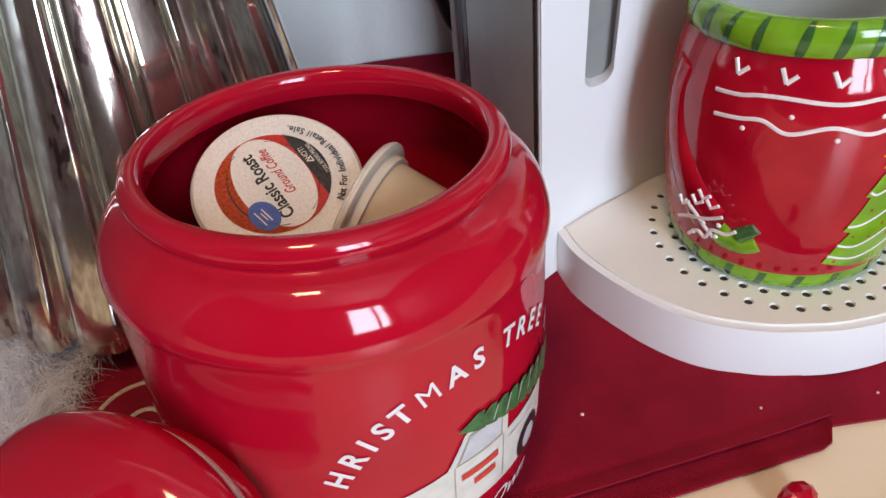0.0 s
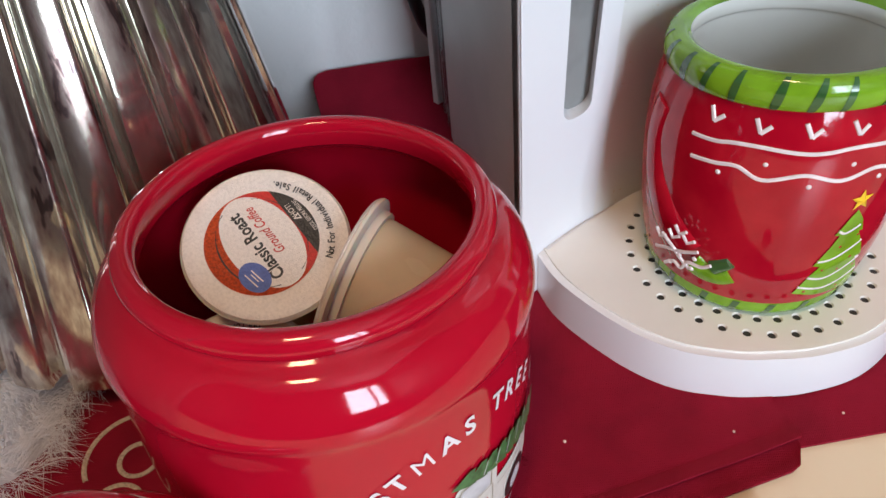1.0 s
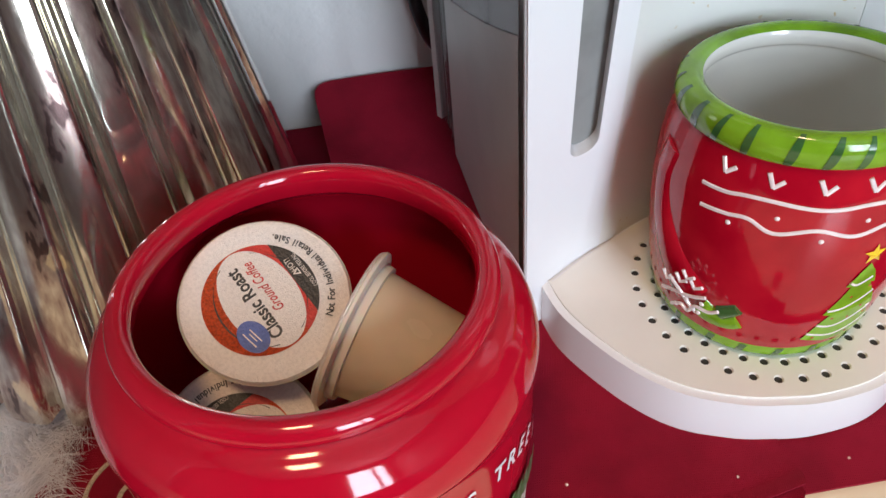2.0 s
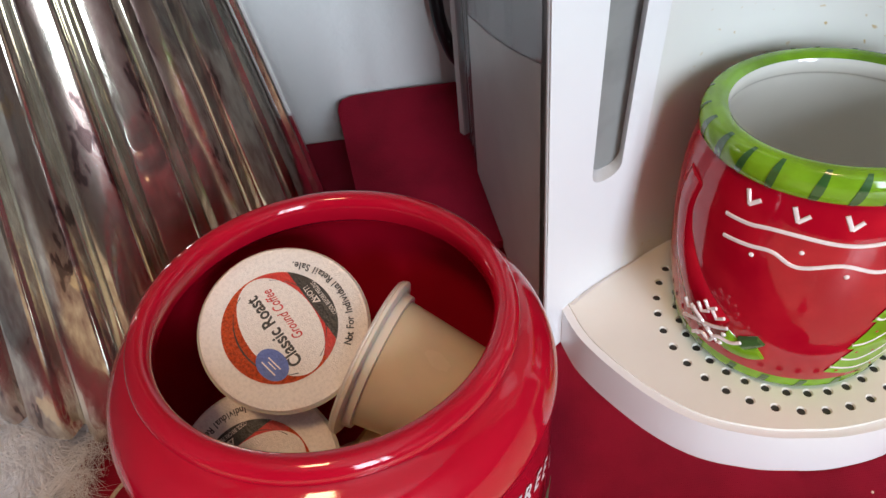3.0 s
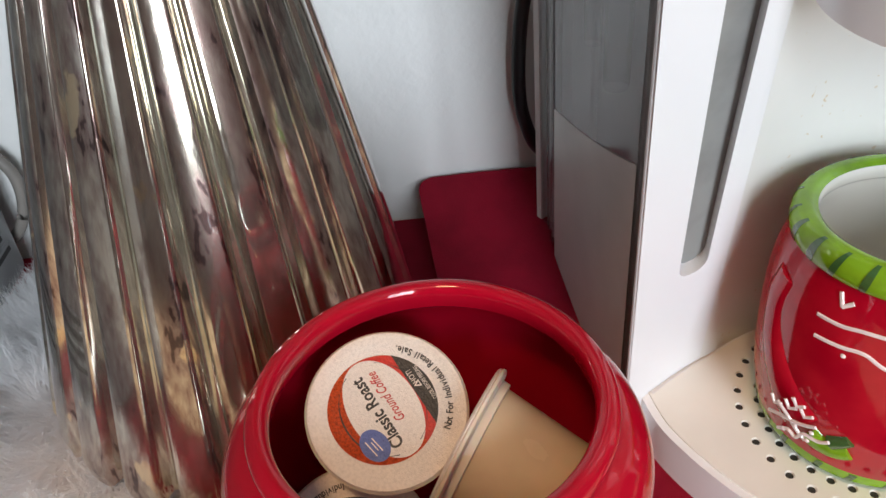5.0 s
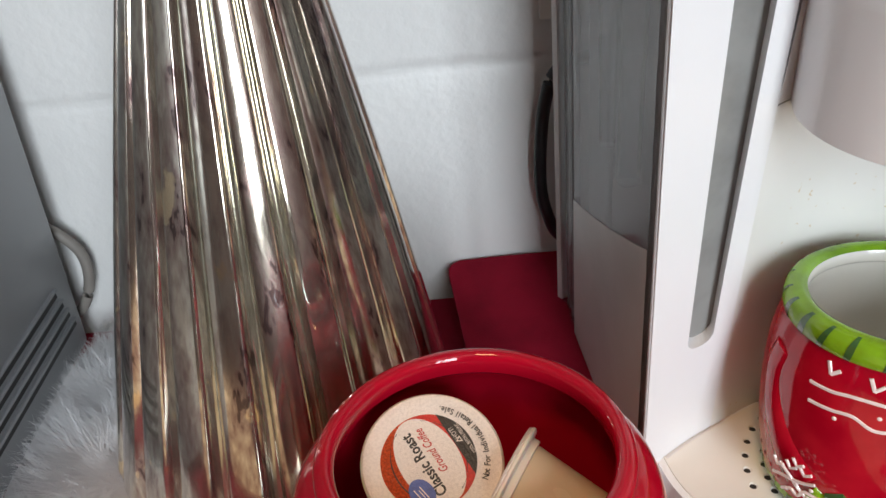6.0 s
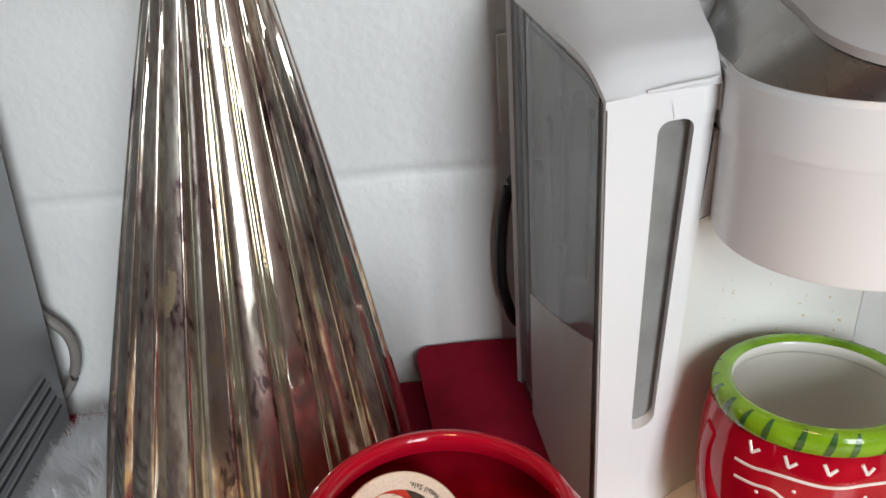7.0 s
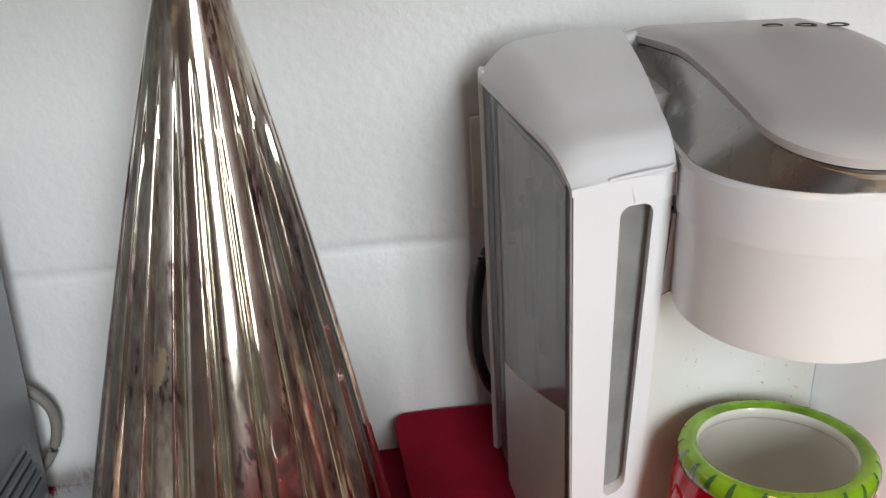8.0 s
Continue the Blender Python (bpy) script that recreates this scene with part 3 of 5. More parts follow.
def jar_radius(z):
    """Outer radius of the jar's wall at height z over its foot."""
    pts = ((0, 0.058), (0.008, 0.0635), (0.03, 0.0668), (0.06, 0.0682), (0.095, 0.0685), (0.102, 0.0690))
    for (a, ra), (b, rb) in zip(pts, pts[1:]):
        if z <= b:
            return ra + (rb - ra) * (z - a) / (b - a)
    return pts[-1][1]


def on_jar(x, y, centre=38.0, rho=0.054, z0=0.038, raise_by=0.0004):
    """A point of the flat print (x to the right, y up, metres) laid round the jar."""
    a = radians(centre) + x / JAR_R
    z = z0 + y - JAR.z
    r = jar_radius(z) + raise_by
    return Vector((r * math.sin(a), -r * math.cos(a), z))


def build_jar():
    j = thing("cookie_jar", pose(JAR.x, JAR.y - 0.0032, JAR.z, -3.6, 1.6, 0), "glossy red ceramic jar, open, with a white farm truck print", "jar")
    outer = [(0, 0), (0.054, 0), (0.058, 0.0012)] + [(jar_radius(z), z) for z in (0.008, 0.018, 0.03, 0.045, 0.06, 0.08, 0.095, 0.0985)]
    shoulder = smooth_profile([(0.0690, 0.1005), (0.0697, 0.1035), (0.0692, 0.108), (0.0668, 0.1142), (0.0625, 0.1195), (0.0580, 0.1220), (0.0562, 0.1232)], 5)
    lip = smooth_profile([(0.0560, 0.1238), (0.0572, 0.1252), (0.0582, 0.1278), (0.0574, 0.1305), (0.0548, 0.1322), (0.0520, 0.1318), (0.0506, 0.1296), (0.0506, 0.1262), (0.0514, 0.1225)], 5)
    inside = smooth_profile([(0.0545, 0.1190), (0.0605, 0.1130), (0.0640, 0.105), (0.0645, 0.095), (0.0640, 0.06), (0.0615, 0.02), (0.056, 0.0085), (0.04, 0.006), (0, 0.006)], 4)
    lip = [(r, z - 0.0013) for r, z in lip]
    shoulder = shoulder[:-1] + [(shoulder[-1][0], shoulder[-1][1] - 0.0010)]
    part("jar_body", lathe(outer + shoulder + lip + inside, 160), RED_GLAZE, j)
    # arched words, letter by letter round an arc
    arc = [("C", -8), ("H", -4), ("R", 0.0), ("I", 3.7), ("S", 7.6), ("T", 12.3), ("M", 19.0), ("A", 26.4), ("S", 33), ("T", 43.4), ("R", 49.3), ("E", 55.2), ("E", 61.0), ("F", 71), ("A", 74.8), ("R", 78.2), ("M", 81.5)]
    bm = bmesh.new()
    rho = 0.0545
    for ch, ang in arc:
        px = radians(ang - 36) * JAR_R
        tilt = math.asin(max(-0.98, min(0.98, px / rho)))
        py = rho * math.cos(tilt)
        g = refine(text_mesh(ch, 0.0098, 0.0 if ch == "M" else 0.00026), 0.002)
        for v in g.verts:
            x, y = v.co.x * 0.95, v.co.y
            v.co = on_jar(px + x * math.cos(tilt) + y * math.sin(tilt), py - x * math.sin(tilt) + y * math.cos(tilt))
        me = bpy.data.meshes.new("tmp")
        g.to_mesh(me)
        g.free()
        bm.from_mesh(me)
        bpy.data.meshes.remove(me)
    part("lettering", bm, LETTER, j, "white arched lettering", smooth=False)

    def decal(name, shapes, mat, up, label="", parent=j):
        b = bmesh.new()
        for s in shapes:
            flat_shape(s, b)
        refine(b, 0.004)
        for v in b.verts:
            v.co = on_jar(v.co.x - 0.004, v.co.y - 0.0065, raise_by=up)
        return part(name, b, mat, parent, label, smooth=False)

    # truck facing left, drawn in metres about the middle of the arch
    body = [(-0.040, 0.0), (-0.040, 0.012), (-0.037, 0.0165), (-0.018, 0.021), (-0.0125, 0.0225), (-0.006, 0.0345), (-0.003, 0.0362), (0.010, 0.0362), (0.0125, 0.034), (0.0125, 0.0225), (0.040, 0.0225), (0.041, 0.006), (0.040, 0.0)]
    truck = decal("truck", [body], TRUCK, 0.0004, "cream pickup truck print")
    decal("truck_window", [[(-0.0085, 0.0235), (-0.0035, 0.0330), (0.0085, 0.0330), (0.0085, 0.0235)]], TRUCK_GREY, 0.0006)
    decal("truck_windscreen", [[(-0.0120, 0.0235), (-0.0105, 0.0235), (-0.0062, 0.0325), (-0.0072, 0.0325)]], TRUCK_GREY, 0.0006)
    decal("truck_outline", [[(-0.0095, 0.0232), (-0.0095, 0.0228), (0.0095, 0.0228), (0.0095, 0.0232)], [(0.0090, 0.0228), (0.0094, 0.0228), (0.0094, 0.0338), (0.0090, 0.0338)],
                            [(-0.0095, 0.0226), (-0.0090, 0.0226), (-0.0040, 0.0338), (-0.0045, 0.0338)], [(-0.0045, 0.0334), (0.0094, 0.0334), (0.0094, 0.0338), (-0.0045, 0.0338)],
                            [(0.0100, 0.002), (0.0103, 0.002), (0.0103, 0.0226), (0.0100, 0.0226)], [(-0.0100, 0.002), (-0.0103, 0.002), (-0.0103, 0.0226), (-0.0100, 0.0226)],
                            [(0.013, 0.0185), (0.040, 0.0185), (0.040, 0.0188), (0.013, 0.0188)]], TRUCK_SHADE, 0.00065)
    decal("fender", [ellipse(-0.027, 0.003, 0.0125, 0.0105, n=30, t0=0, t1=180)], LETTER, 0.0006)
    for cx, cy in ((-0.027, 0.0005), (0.027, 0.0060)):
        decal("tyre", [ellipse(cx, cy, 0.0083, 0.0083, n=30)], PRINT_DARK, 0.0007)
        decal("wheel_hub", [ellipse(cx, cy, 0.0046, 0.0046, n=24)], TRUCK_GREY, 0.0008)
    # two bars in place of the maker's name on the door
    decal("door_marks", [[(-0.0078, 0.0150), (0.0075, 0.0150), (0.0075, 0.0178), (-0.0078, 0.0178)], [(-0.003, 0.0098), (0.0062, 0.0098), (0.0062, 0.0126), (-0.003, 0.0126)]], PRINT_RED, 0.00075)
    tree = []
    for k in range(9):
        x = -0.002 + 0.0052 * k
        w = 0.0030 + 0.00036 * k
        y = 0.0372 - 0.0009 * k
        tree.append([(x - 0.0065, y), (x + 0.001, y + w * 1.25), (x + 0.0035, y + w * 1.1), (x + 0.0030, y + w * 0.5), (x + 0.007, y), (x + 0.0030, y - w * 0.6), (x + 0.0035, y - w * 1.35), (x + 0.001, y - w * 1.15)])
    for k, s in enumerate(tree):
        decal("tree_bough", [s], PRINT_GREEN, 0.0008 + 0.00006 * k)
    decal("bough_light", [[(0.004 + 0.006 * k, 0.0345 - 0.0008 * k), (0.0044 + 0.006 * k, 0.0345 - 0.0008 * k), (0.0066 + 0.006 * k, 0.0395 - 0.0002 * k), (0.0062 + 0.006 * k, 0.0395 - 0.0002 * k)] for k in range(6)], TRUCK_GREY, 0.0015)
    g = refine(text_mesh("ur Own", 0.013, 0.0001, shear=0.35), 0.003)
    for v in g.verts:
        v.co = on_jar(v.co.x + 0.006, v.co.y - 0.0190, raise_by=0.0004)
    part("script_words", g, LETTER, j, "white slanted script", smooth=False)


def build_jar_lid():
    m = Matrix.Translation((-0.0905, 0.1223, 0.0548)) @ Vector((0, 0, 1)).rotation_difference(Vector((-0.60, -1.15, 1.0)).normalized()).to_matrix().to_4x4()
    l = thing("jar_lid", m, "glossy red domed ceramic jar lid with white gasket, leaning", "lid")
    part("dome", lathe(smooth_profile([(0, 0.020), (0.02, 0.0195), (0.038, 0.0165), (0.049, 0.0115), (0.0545, 0.005), (0.0548, 0.001), (0.052, -0.0015), (0.046, -0.002)], 5), 96), RED_GLAZE, l)
    part("gasket", lathe([(0.044, -0.002), (0.0505, -0.0025), (0.0515, -0.005), (0.0505, -0.0075), (0.044, -0.008)], 80), GASKET, l, "white silicone sealing ring")
    part("plug", lathe(smooth_profile([(0.045, -0.008), (0.0485, -0.0085), (0.0492, -0.013), (0.047, -0.018), (0.040, -0.0185), (0, -0.0185)], 4), 80), RED_GLAZE, l)


# ---- coffee cups in the jar ----
def build_coffee_cups():
    R = 0.0278
    up = Vector((0.088, -0.427, 0.900)).normalized()
    e1 = Vector((-0.494, 0.7658, 0.4116)).normalized()
    e2 = up.cross(e1)
    lid_pose = Matrix((( e1.x, e2.x, up.x, -0.0381), (e1.y, e2.y, up.y, 0.2298), (e1.z, e2.z, up.z, 0.1137), (0, 0, 0, 1)))
    c = thing("coffee_pod", lid_pose, "sealed single-serve coffee pod with a printed foil lid", "coffee pod", "coffee pods")
    part("cup_body", lathe([(0, -0.0445), (0.0175, -0.0445), (0.0187, -0.043), (0.0226, -0.0064), (0.0234, -0.0056), (0.0240, -0.0026), (0.0262, -0.0022), (0.0276, -0.0018), (0.0276, -0.0012), (0, -0.0012)], 64), CUP, c)
    part("cup_rim", lathe([(0.0228, -0.0062), (0.0242, -0.0060), (0.0246, -0.0032), (0.0270, -0.0030), (0.0281, -0.0024), (0.0282, -0.0014), (0.0277, -0.0010), (0.0250, -0.0012)], 64), CUP_RIM, c, "pale translucent plastic flange")
    foil = part("foil_lid", lathe([(0, 0), (0.0235, 0), (0.0252, 0.0003), (0.0272, 0.0001), (R, -0.0006), (0.0276, -0.0012), (0, -0.0012)], 72), FOIL, c, "white embossed foil lid")

    def print_on(name, shapes, mat, up_by, label=""):
        b = bmesh.new()
        for s in shapes:
            flat_shape([(x * R, y * R) for x, y in s], b)
        return part(name, b, mat, foil, label, smooth=False, m=Matrix.Translation((0, 0, up_by)))

    disc = ellipse(0.03, 0.04, 0.68, 0.68, n=72)
    upper = [(x, y) for x, y in disc if y > -0.41]
    cut = sorted([(x, y) for x, y in disc if y <= -0.41], key=lambda q: q[0])
    start = max(range(len(upper)), key=lambda k: 0 if k == 0 else math.dist(upper[k], upper[k - 1]))
    upper = upper[start:] + upper[:start]
    print_on("orange_field", [upper], FOIL_ORANGE, 0.00015, "orange and red printed oval")
    print_on("red_field", [[(x, max(y, -0.41)) for x, y in ellipse(0.03, 0.04, 0.675, 0.675, n=60, t0=200, t1=350)]], FOIL_RED, 0.00022)
    print_on("warning_field", [[(0.55, -0.405)] + cut[::-1] + [(-0.49, -0.405)]], FOIL_DARK, 0.00025, "black warning patch")
    print_on("white_oval", [ellipse(0.03, 0.03, 0.665, 0.43)], FOIL, 0.0003)
    ring = []
    for sgn, t0, t1 in ((1, 20, 165), (-1, 200, 335)):
        a, b = ellipse(0.03, 0.04, 0.60, 0.52, n=30, t0=t0, t1=t1), ellipse(0.03, 0.04, 0.615, 0.50, n=30, t0=t0, t1=t1)
        for k in range(30):
            ring.append([a[k], a[k + 1], b[k + 1], b[k]])
    print_on("oval_line", ring, FOIL_DARK, 0.00036)
    print_on("blue_badge", [ellipse(-0.30, 0.36, 0.215, 0.165, radians(10))], FOIL_BLUE, 0.00042, "blue oval badge")
    print_on("badge_mark", [[(-0.42, 0.395), (-0.20, 0.432), (-0.202, 0.447), (-0.422, 0.410)], [(-0.40, 0.305), (-0.20, 0.340), (-0.202, 0.355), (-0.402, 0.320)], [(-0.37, 0.350), (-0.24, 0.373), (-0.242, 0.386), (-0.372, 0.363)]], FOIL, 0.0005)

    def words(txt, size, x, y, mat, up_by, thick=0.0, shear=0.0, sx=1.0, ang=0.0):
        g = text_mesh(txt, size * R, thick * R, shear)
        for v in g.verts:
            v.co.x *= sx
            v.co = Vector((v.co.x * math.cos(ang) - v.co.y * math.sin(ang) + x * R, v.co.x * math.sin(ang) + v.co.y * math.cos(ang) + y * R, up_by))
        return part("print", g, mat, foil, smooth=False)

    words("Classic Roast", 0.225, 0.02, 0.12, FOIL_DARK, 0.00038, 0.006, sx=0.82)
    words("Ground Coffee", 0.175, 0.13, -0.075, FOIL_RED, 0.00038, 0.002, 0.35, sx=0.66)
    words("COOL BEFORE PEELING", 0.075, 0.02, -0.575, FOIL, 0.0004, sx=0.62)
    words("HOT!", 0.10, 0.17, -0.475, FOIL, 0.0004, sx=0.8)
    print_on("warning_sign", [[(0.00, -0.52), (0.10, -0.52), (0.05, -0.43)]], FOIL, 0.0004)
    print_on("warning_sign_inner", [[(0.025, -0.508), (0.075, -0.508), (0.05, -0.46)]], FOIL_DARK, 0.00046)
    line = "Not For Individual Retail Sale."
    widths = [0.55 if ch in "ilt.I " else 0.9 if ch in "NFRS" else 0.78 for ch in line]
    total, run = sum(widths), 0.0
    bm = bmesh.new()
    for ch, w in zip(line, widths):
        a = radians(-142 + 102 * (run + w / 2) / total)
        run += w
        if ch == " ":
            continue
        g = text_mesh(ch, 0.125 * R, 0.002 * R)
        t = a + math.pi / 2
        for v in g.verts:
            v.co.x *= 0.85
            v.co = Vector((v.co.x * math.cos(t) - v.co.y * math.sin(t) + 0.775 * R * math.cos(a), v.co.x * math.sin(t) + v.co.y * math.cos(t) + 0.775 * R * math.sin(a), 0.0004))
        me = bpy.data.meshes.new("tmp")
        g.to_mesh(me)
        g.free()
        bm.from_mesh(me)
        bpy.data.meshes.remove(me)
    part("print", bm, FOIL_DARK, foil, smooth=False)

    def at(centre, normal, ahead):
        n = Vector(normal).normalized()
        b = Vector(ahead)
        b = (b - n * b.dot(n)).normalized()
        a = b.cross(n)
        return Matrix(((a.x, b.x, n.x, centre[0]), (a.y, b.y, n.y, centre[1]), (a.z, b.z, n.z, centre[2]), (0, 0, 0, 1)))

    turned = at((-0.0545, 0.2009, 0.0759), (-0.02, -0.50, 0.86), (0.1, 0.5, 0.3)) @ Matrix.Rotation(radians(220), 4, "Z")
    copy_thing(c, turned)
    copy_thing(c, at((-0.0133, 0.2265, 0.0978), (-0.837, 0.464, 0.315), (0.3, 0.3, 0.9)))
    copy_thing(c, at((-0.022, 0.212, 0.020), (-0.35, 0.15, -0.93), (1, 0.0, 0.0)))
    copy_thing(c, at((-0.018, 0.188, 0.030), (0.2, 0.25, -0.92), (1, 0.0, 0.0)))


# ---- the coffee machine ----
def arc_v(u, z):
    """Depth of the curved front wall of the cup bay: deep at the foot, flatter towards the top."""
    q = min(1.0, max(0.0, (z - 0.03) / 0.25))
    bowl = max(0.0, 1 - ((u - 0.005) / 0.0605) ** 2) * (0.008 + 0.012 * min(1.0, q * 2.2))
    return (0.0585 - 0.0305 * q) - (5.55 - 3.02 * q) * u * u + bowl


def bay_panel(outline, back=0.006):
    """A panel of the curved front, given by its outline in (u, z)."""
    bm = bmesh.new()
    vs = [bm.verts.new((u, 0, z)) for u, z in outline]
    for i in range(len(vs)):
        bm.edges.new((vs[i], vs[(i + 1) % len(vs)]))
    bmesh.ops.triangle_fill(bm, edges=bm.edges[:], use_beauty=True)
    refine(bm, 0.009)
    for v in bm.verts:
        v.co.y = arc_v(v.co.x, v.co.z)
    ex = bmesh.ops.extrude_edge_only(bm, edges=[e for e in bm.edges if len(e.link_faces) == 1])
    for v in [q for q in ex["geom"] if isinstance(q, bmesh.types.BMVert)]:
        v.co.y += back
    return bm


def tower_panel():
    """Front of the tower with its long rounded slot, in even rows and columns."""
    z0, z1, r = 0.0950, 0.2680, 0.0055

    def slot_at(z):
        q = (z - z0) / (z1 - z0)
        a, b = -0.0800 + 0.0038 * q, -0.0672 + 0.0072 * q
        e = max(0.0, r - min(z - z0, z1 - z))
        cut = r - math.sqrt(max(0.0, r * r - e * e))
        return a + cut, b - cut

    def right(z):
        return -0.0622 + (z - 0.004) / 0.2768 * 0.0122

    zs = sorted(set(list(np.linspace(0.004, z0, 18)) + [z0 + r * (1 - math.cos(math.pi / 2 * k / 6)) for k in range(7)] + list(np.linspace(z0 + r, z1 - r, 24)) + [z1 - r * (1 - math.cos(math.pi / 2 * k / 6)) for k in range(7)] + [0.2710, 0.2745, 0.2780, 0.2808]))
    bm = bmesh.new()
    rows = []
    for z in zs:
        a, b = slot_at(min(z1, max(z0, z)))
        us = [-0.0985 + (a + 0.0985) * k / 8 for k in range(8)] + [a + (b - a) * k / 4 for k in range(4)] + [b + (right(z) - b) * k / 6 for k in range(7)]
        rows.append([bm.verts.new((u, arc_v(u, z), z)) for u in us])
    for za, zb, ra, rb in zip(zs, zs[1:], rows, rows[1:]):
        for k in range(len(ra) - 1):
            if not (8 <= k < 12 and z0 - 1e-6 <= za and zb <= z1 + 1e-6):
                bm.faces.new((ra[k], ra[k + 1], rb[k + 1], rb[k]))
    ex = bmesh.ops.extrude_edge_only(bm, edges=[e for e in bm.edges if len(e.link_faces) == 1])
    for v in [q for q in ex["geom"] if isinstance(q, bmesh.types.BMVert)]:
        v.co.y += 0.0085
    return bm


def dense(outline, step=0.006):
    out = []
    for (x0, y0), (x1, y1) in zip(outline, outline[1:] + outline[:1]):
        n = max(1, int(math.hypot(x1 - x0, y1 - y0) / step))
        out.extend((x0 + (x1 - x0) * k / n, y0 + (y1 - y0) * k / n) for k in range(n))
    return out


def rounded(corners, r, n=6):
    """Corner points with their corners rounded."""
    out = []
    k = len(corners)
    for i in range(k):
        p, a, b = Vector(corners[i]), Vector(corners[i - 1]), Vector(corners[(i + 1) % k])
        d1, d2 = (a - p).normalized(), (b - p).normalized()
        s, e = p + d1 * r, p + d2 * r
        for j in range(n + 1):
            t = j / n
            out.append(tuple(s * (1 - t) ** 2 + p * 2 * t * (1 - t) + e * t * t))
    return out


HEAD = (0.009, 0.022)
LID = (0.0160, 0.0055)
SIDE_A, SIDE_B = Vector((-0.0985, 0.0045)), Vector((-0.1400, 0.160))


def cover_edge(d):
    """Height of the cover's lower edge along the tank: a quick round rise, then nearly level."""
    return 0.2812 + 0.0100 * (1 - (1 - min(1.0, d / 0.25)) ** 2.2) + 0.0100 * d


def stadium(r, back, n=40, c=HEAD, flare=0.0):
    """Plan of the head: round in front, straight sides to the back, the left one flaring out."""
    pts = [(c[0] + r * math.cos(radians(180 + 180 * k / n)), c[1] + r * math.sin(radians(180 + 180 * k / n))) for k in range(n + 1)]
    right = [(c[0] + r, c[1] + (back - c[1]) * k / 12) for k in range(1, 13)]
    left = [(c[0] - r - flare * (1 - k / 12), back - (back - c[1]) * k / 12) for k in range(0, 12)]
    return pts + right + left


def build_machine():
    m = thing("coffee_maker", pose(0.158, 0.267, 0.0, 0, 0, -8.5), "white single-serve coffee maker with clear water tank on the runner", "coffee maker")
    # base with the rounded drip tray
    front = [(-0.0918, 0.016), (-0.0830, -0.0062), (-0.0618, -0.0325), (-0.0410, -0.0485), (-0.0180, -0.0556), (0.0, -0.0568)]
    front = front + [(-u, v) for u, v in front[-2::-1]]
    curve = smooth_profile(front, 6)
    wall = [(u, arc_v(u, 0.03)) for u in np.linspace(0.0918, -0.0918, 30)][1:-1]
    part("drip_tray", prism(curve + wall, 0.0026, 0.0275, 0.0022, 3), PLASTIC, m)
    part("tray_foot", prism([(u * 0.985, v * 0.985 + 0.0005) for u, v in curve + wall], 0.0022, 0.0040), PLASTIC, m)
    part("machine_base", prism([(-0.0995, 0.012), (-0.0918, 0.0165)] + [(u, arc_v(u, 0.03) + 0.0006) for u in np.linspace(-0.09, 0.09, 30)] + [(0.0985, 0.012), (0.112, 0.17), (-0.138, 0.17)], 0.0022, 0.0272), PLASTIC, m)
    # grate with rows of holes
    cx, cy = 0.0053, 0.0081
    inset = [(u * 0.955, v * 0.95 + 0.0006) for u, v in curve] + [(u * 0.97, arc_v(u, 0.03) - 0.0012) for u in np.linspace(0.088, -0.088, 40)]
    bm = bmesh.new()
    vs = [bm.verts.new((u, v, 0.0287)) for u, v in inset]
    es = [bm.edges.new((vs[i], vs[(i + 1) % len(vs)])) for i in range(len(vs))]
    holes = [(cx + r * math.cos(2 * math.pi * (k + o) / n), cy + r * math.sin(2 * math.pi * (k + o) / n)) for r, n, o in ((0.0532, 34, 0), (0.0445, 34, 0.5)) for k in range(n)]
    holes = [(u, v) for u, v in holes if abs(u) < 0.08 and v < arc_v(u, 0.03) - 0.006]
    rims = []
    for u, v in holes:
        ring = [bm.verts.new((u + 0.0021 * math.cos(math.pi * k / 5), v + 0.0021 * math.sin(math.pi * k / 5), 0.0287)) for k in range(10)]
        rims.append(ring)
        es += [bm.edges.new((ring[k], ring[(k + 1) % 10])) for k in range(10)]
    bmesh.ops.triangle_fill(bm, edges=es, use_beauty=True)
    for ring, (u, v) in zip(rims, holes):
        low = [bm.verts.new((u + (q.co.x - u) * 0.8, v + (q.co.y - v) * 0.8, 0.0278)) for q in ring]
        for k in range(10):
            bm.faces.new((ring[(k + 1) % 10], ring[k], low[k], low[(k + 1) % 10]))
    lo = [bm.verts.new((v.co.x, v.co.y, 0.0270)) for v in vs]
    for i in range(len(vs)):
        k = (i + 1) % len(vs)
        bm.faces.new((vs[k], vs[i], lo[i], lo[k]))
    part("tray_grate", bm, PLASTIC_TRAY, m, "ivory perforated drip grate")
    # near-black discs paint the shade down in the holes
    for u, v in holes:
        bm = bmesh.new()
        bm.faces.new([bm.verts.new((u + 0.0018 * math.cos(math.pi * k / 5), v + 0.0018 * math.sin(math.pi * k / 5), 0.02782)) for k in range(10)])
        part("tray_hole_shade", bm, OPENING_SHADE, m, smooth=False)
    # front panels round the cup bay
    part("tower_front", tower_panel(), PLASTIC, m)
    part("bay_back", bay_panel(dense([(-0.0613, 0.0275), (0.0395, 0.0275), (0.0362, 0.2150), (-0.0528, 0.2150)])), BAY, m, "white bay wall with dried coffee spots")
    part("bay_side", bay_panel(dense([(0.0399, 0.004), (0.0985, 0.004), (0.0985, 0.285), (0.0360, 0.285), (0.0366, 0.2150)])), PLASTIC, m)
    part("hinge_strip", bay_panel(dense([(-0.0528, 0.2157), (-0.0453, 0.2157), (-0.0437, 0.2582), (-0.0495, 0.2582)])), PLASTIC, m)
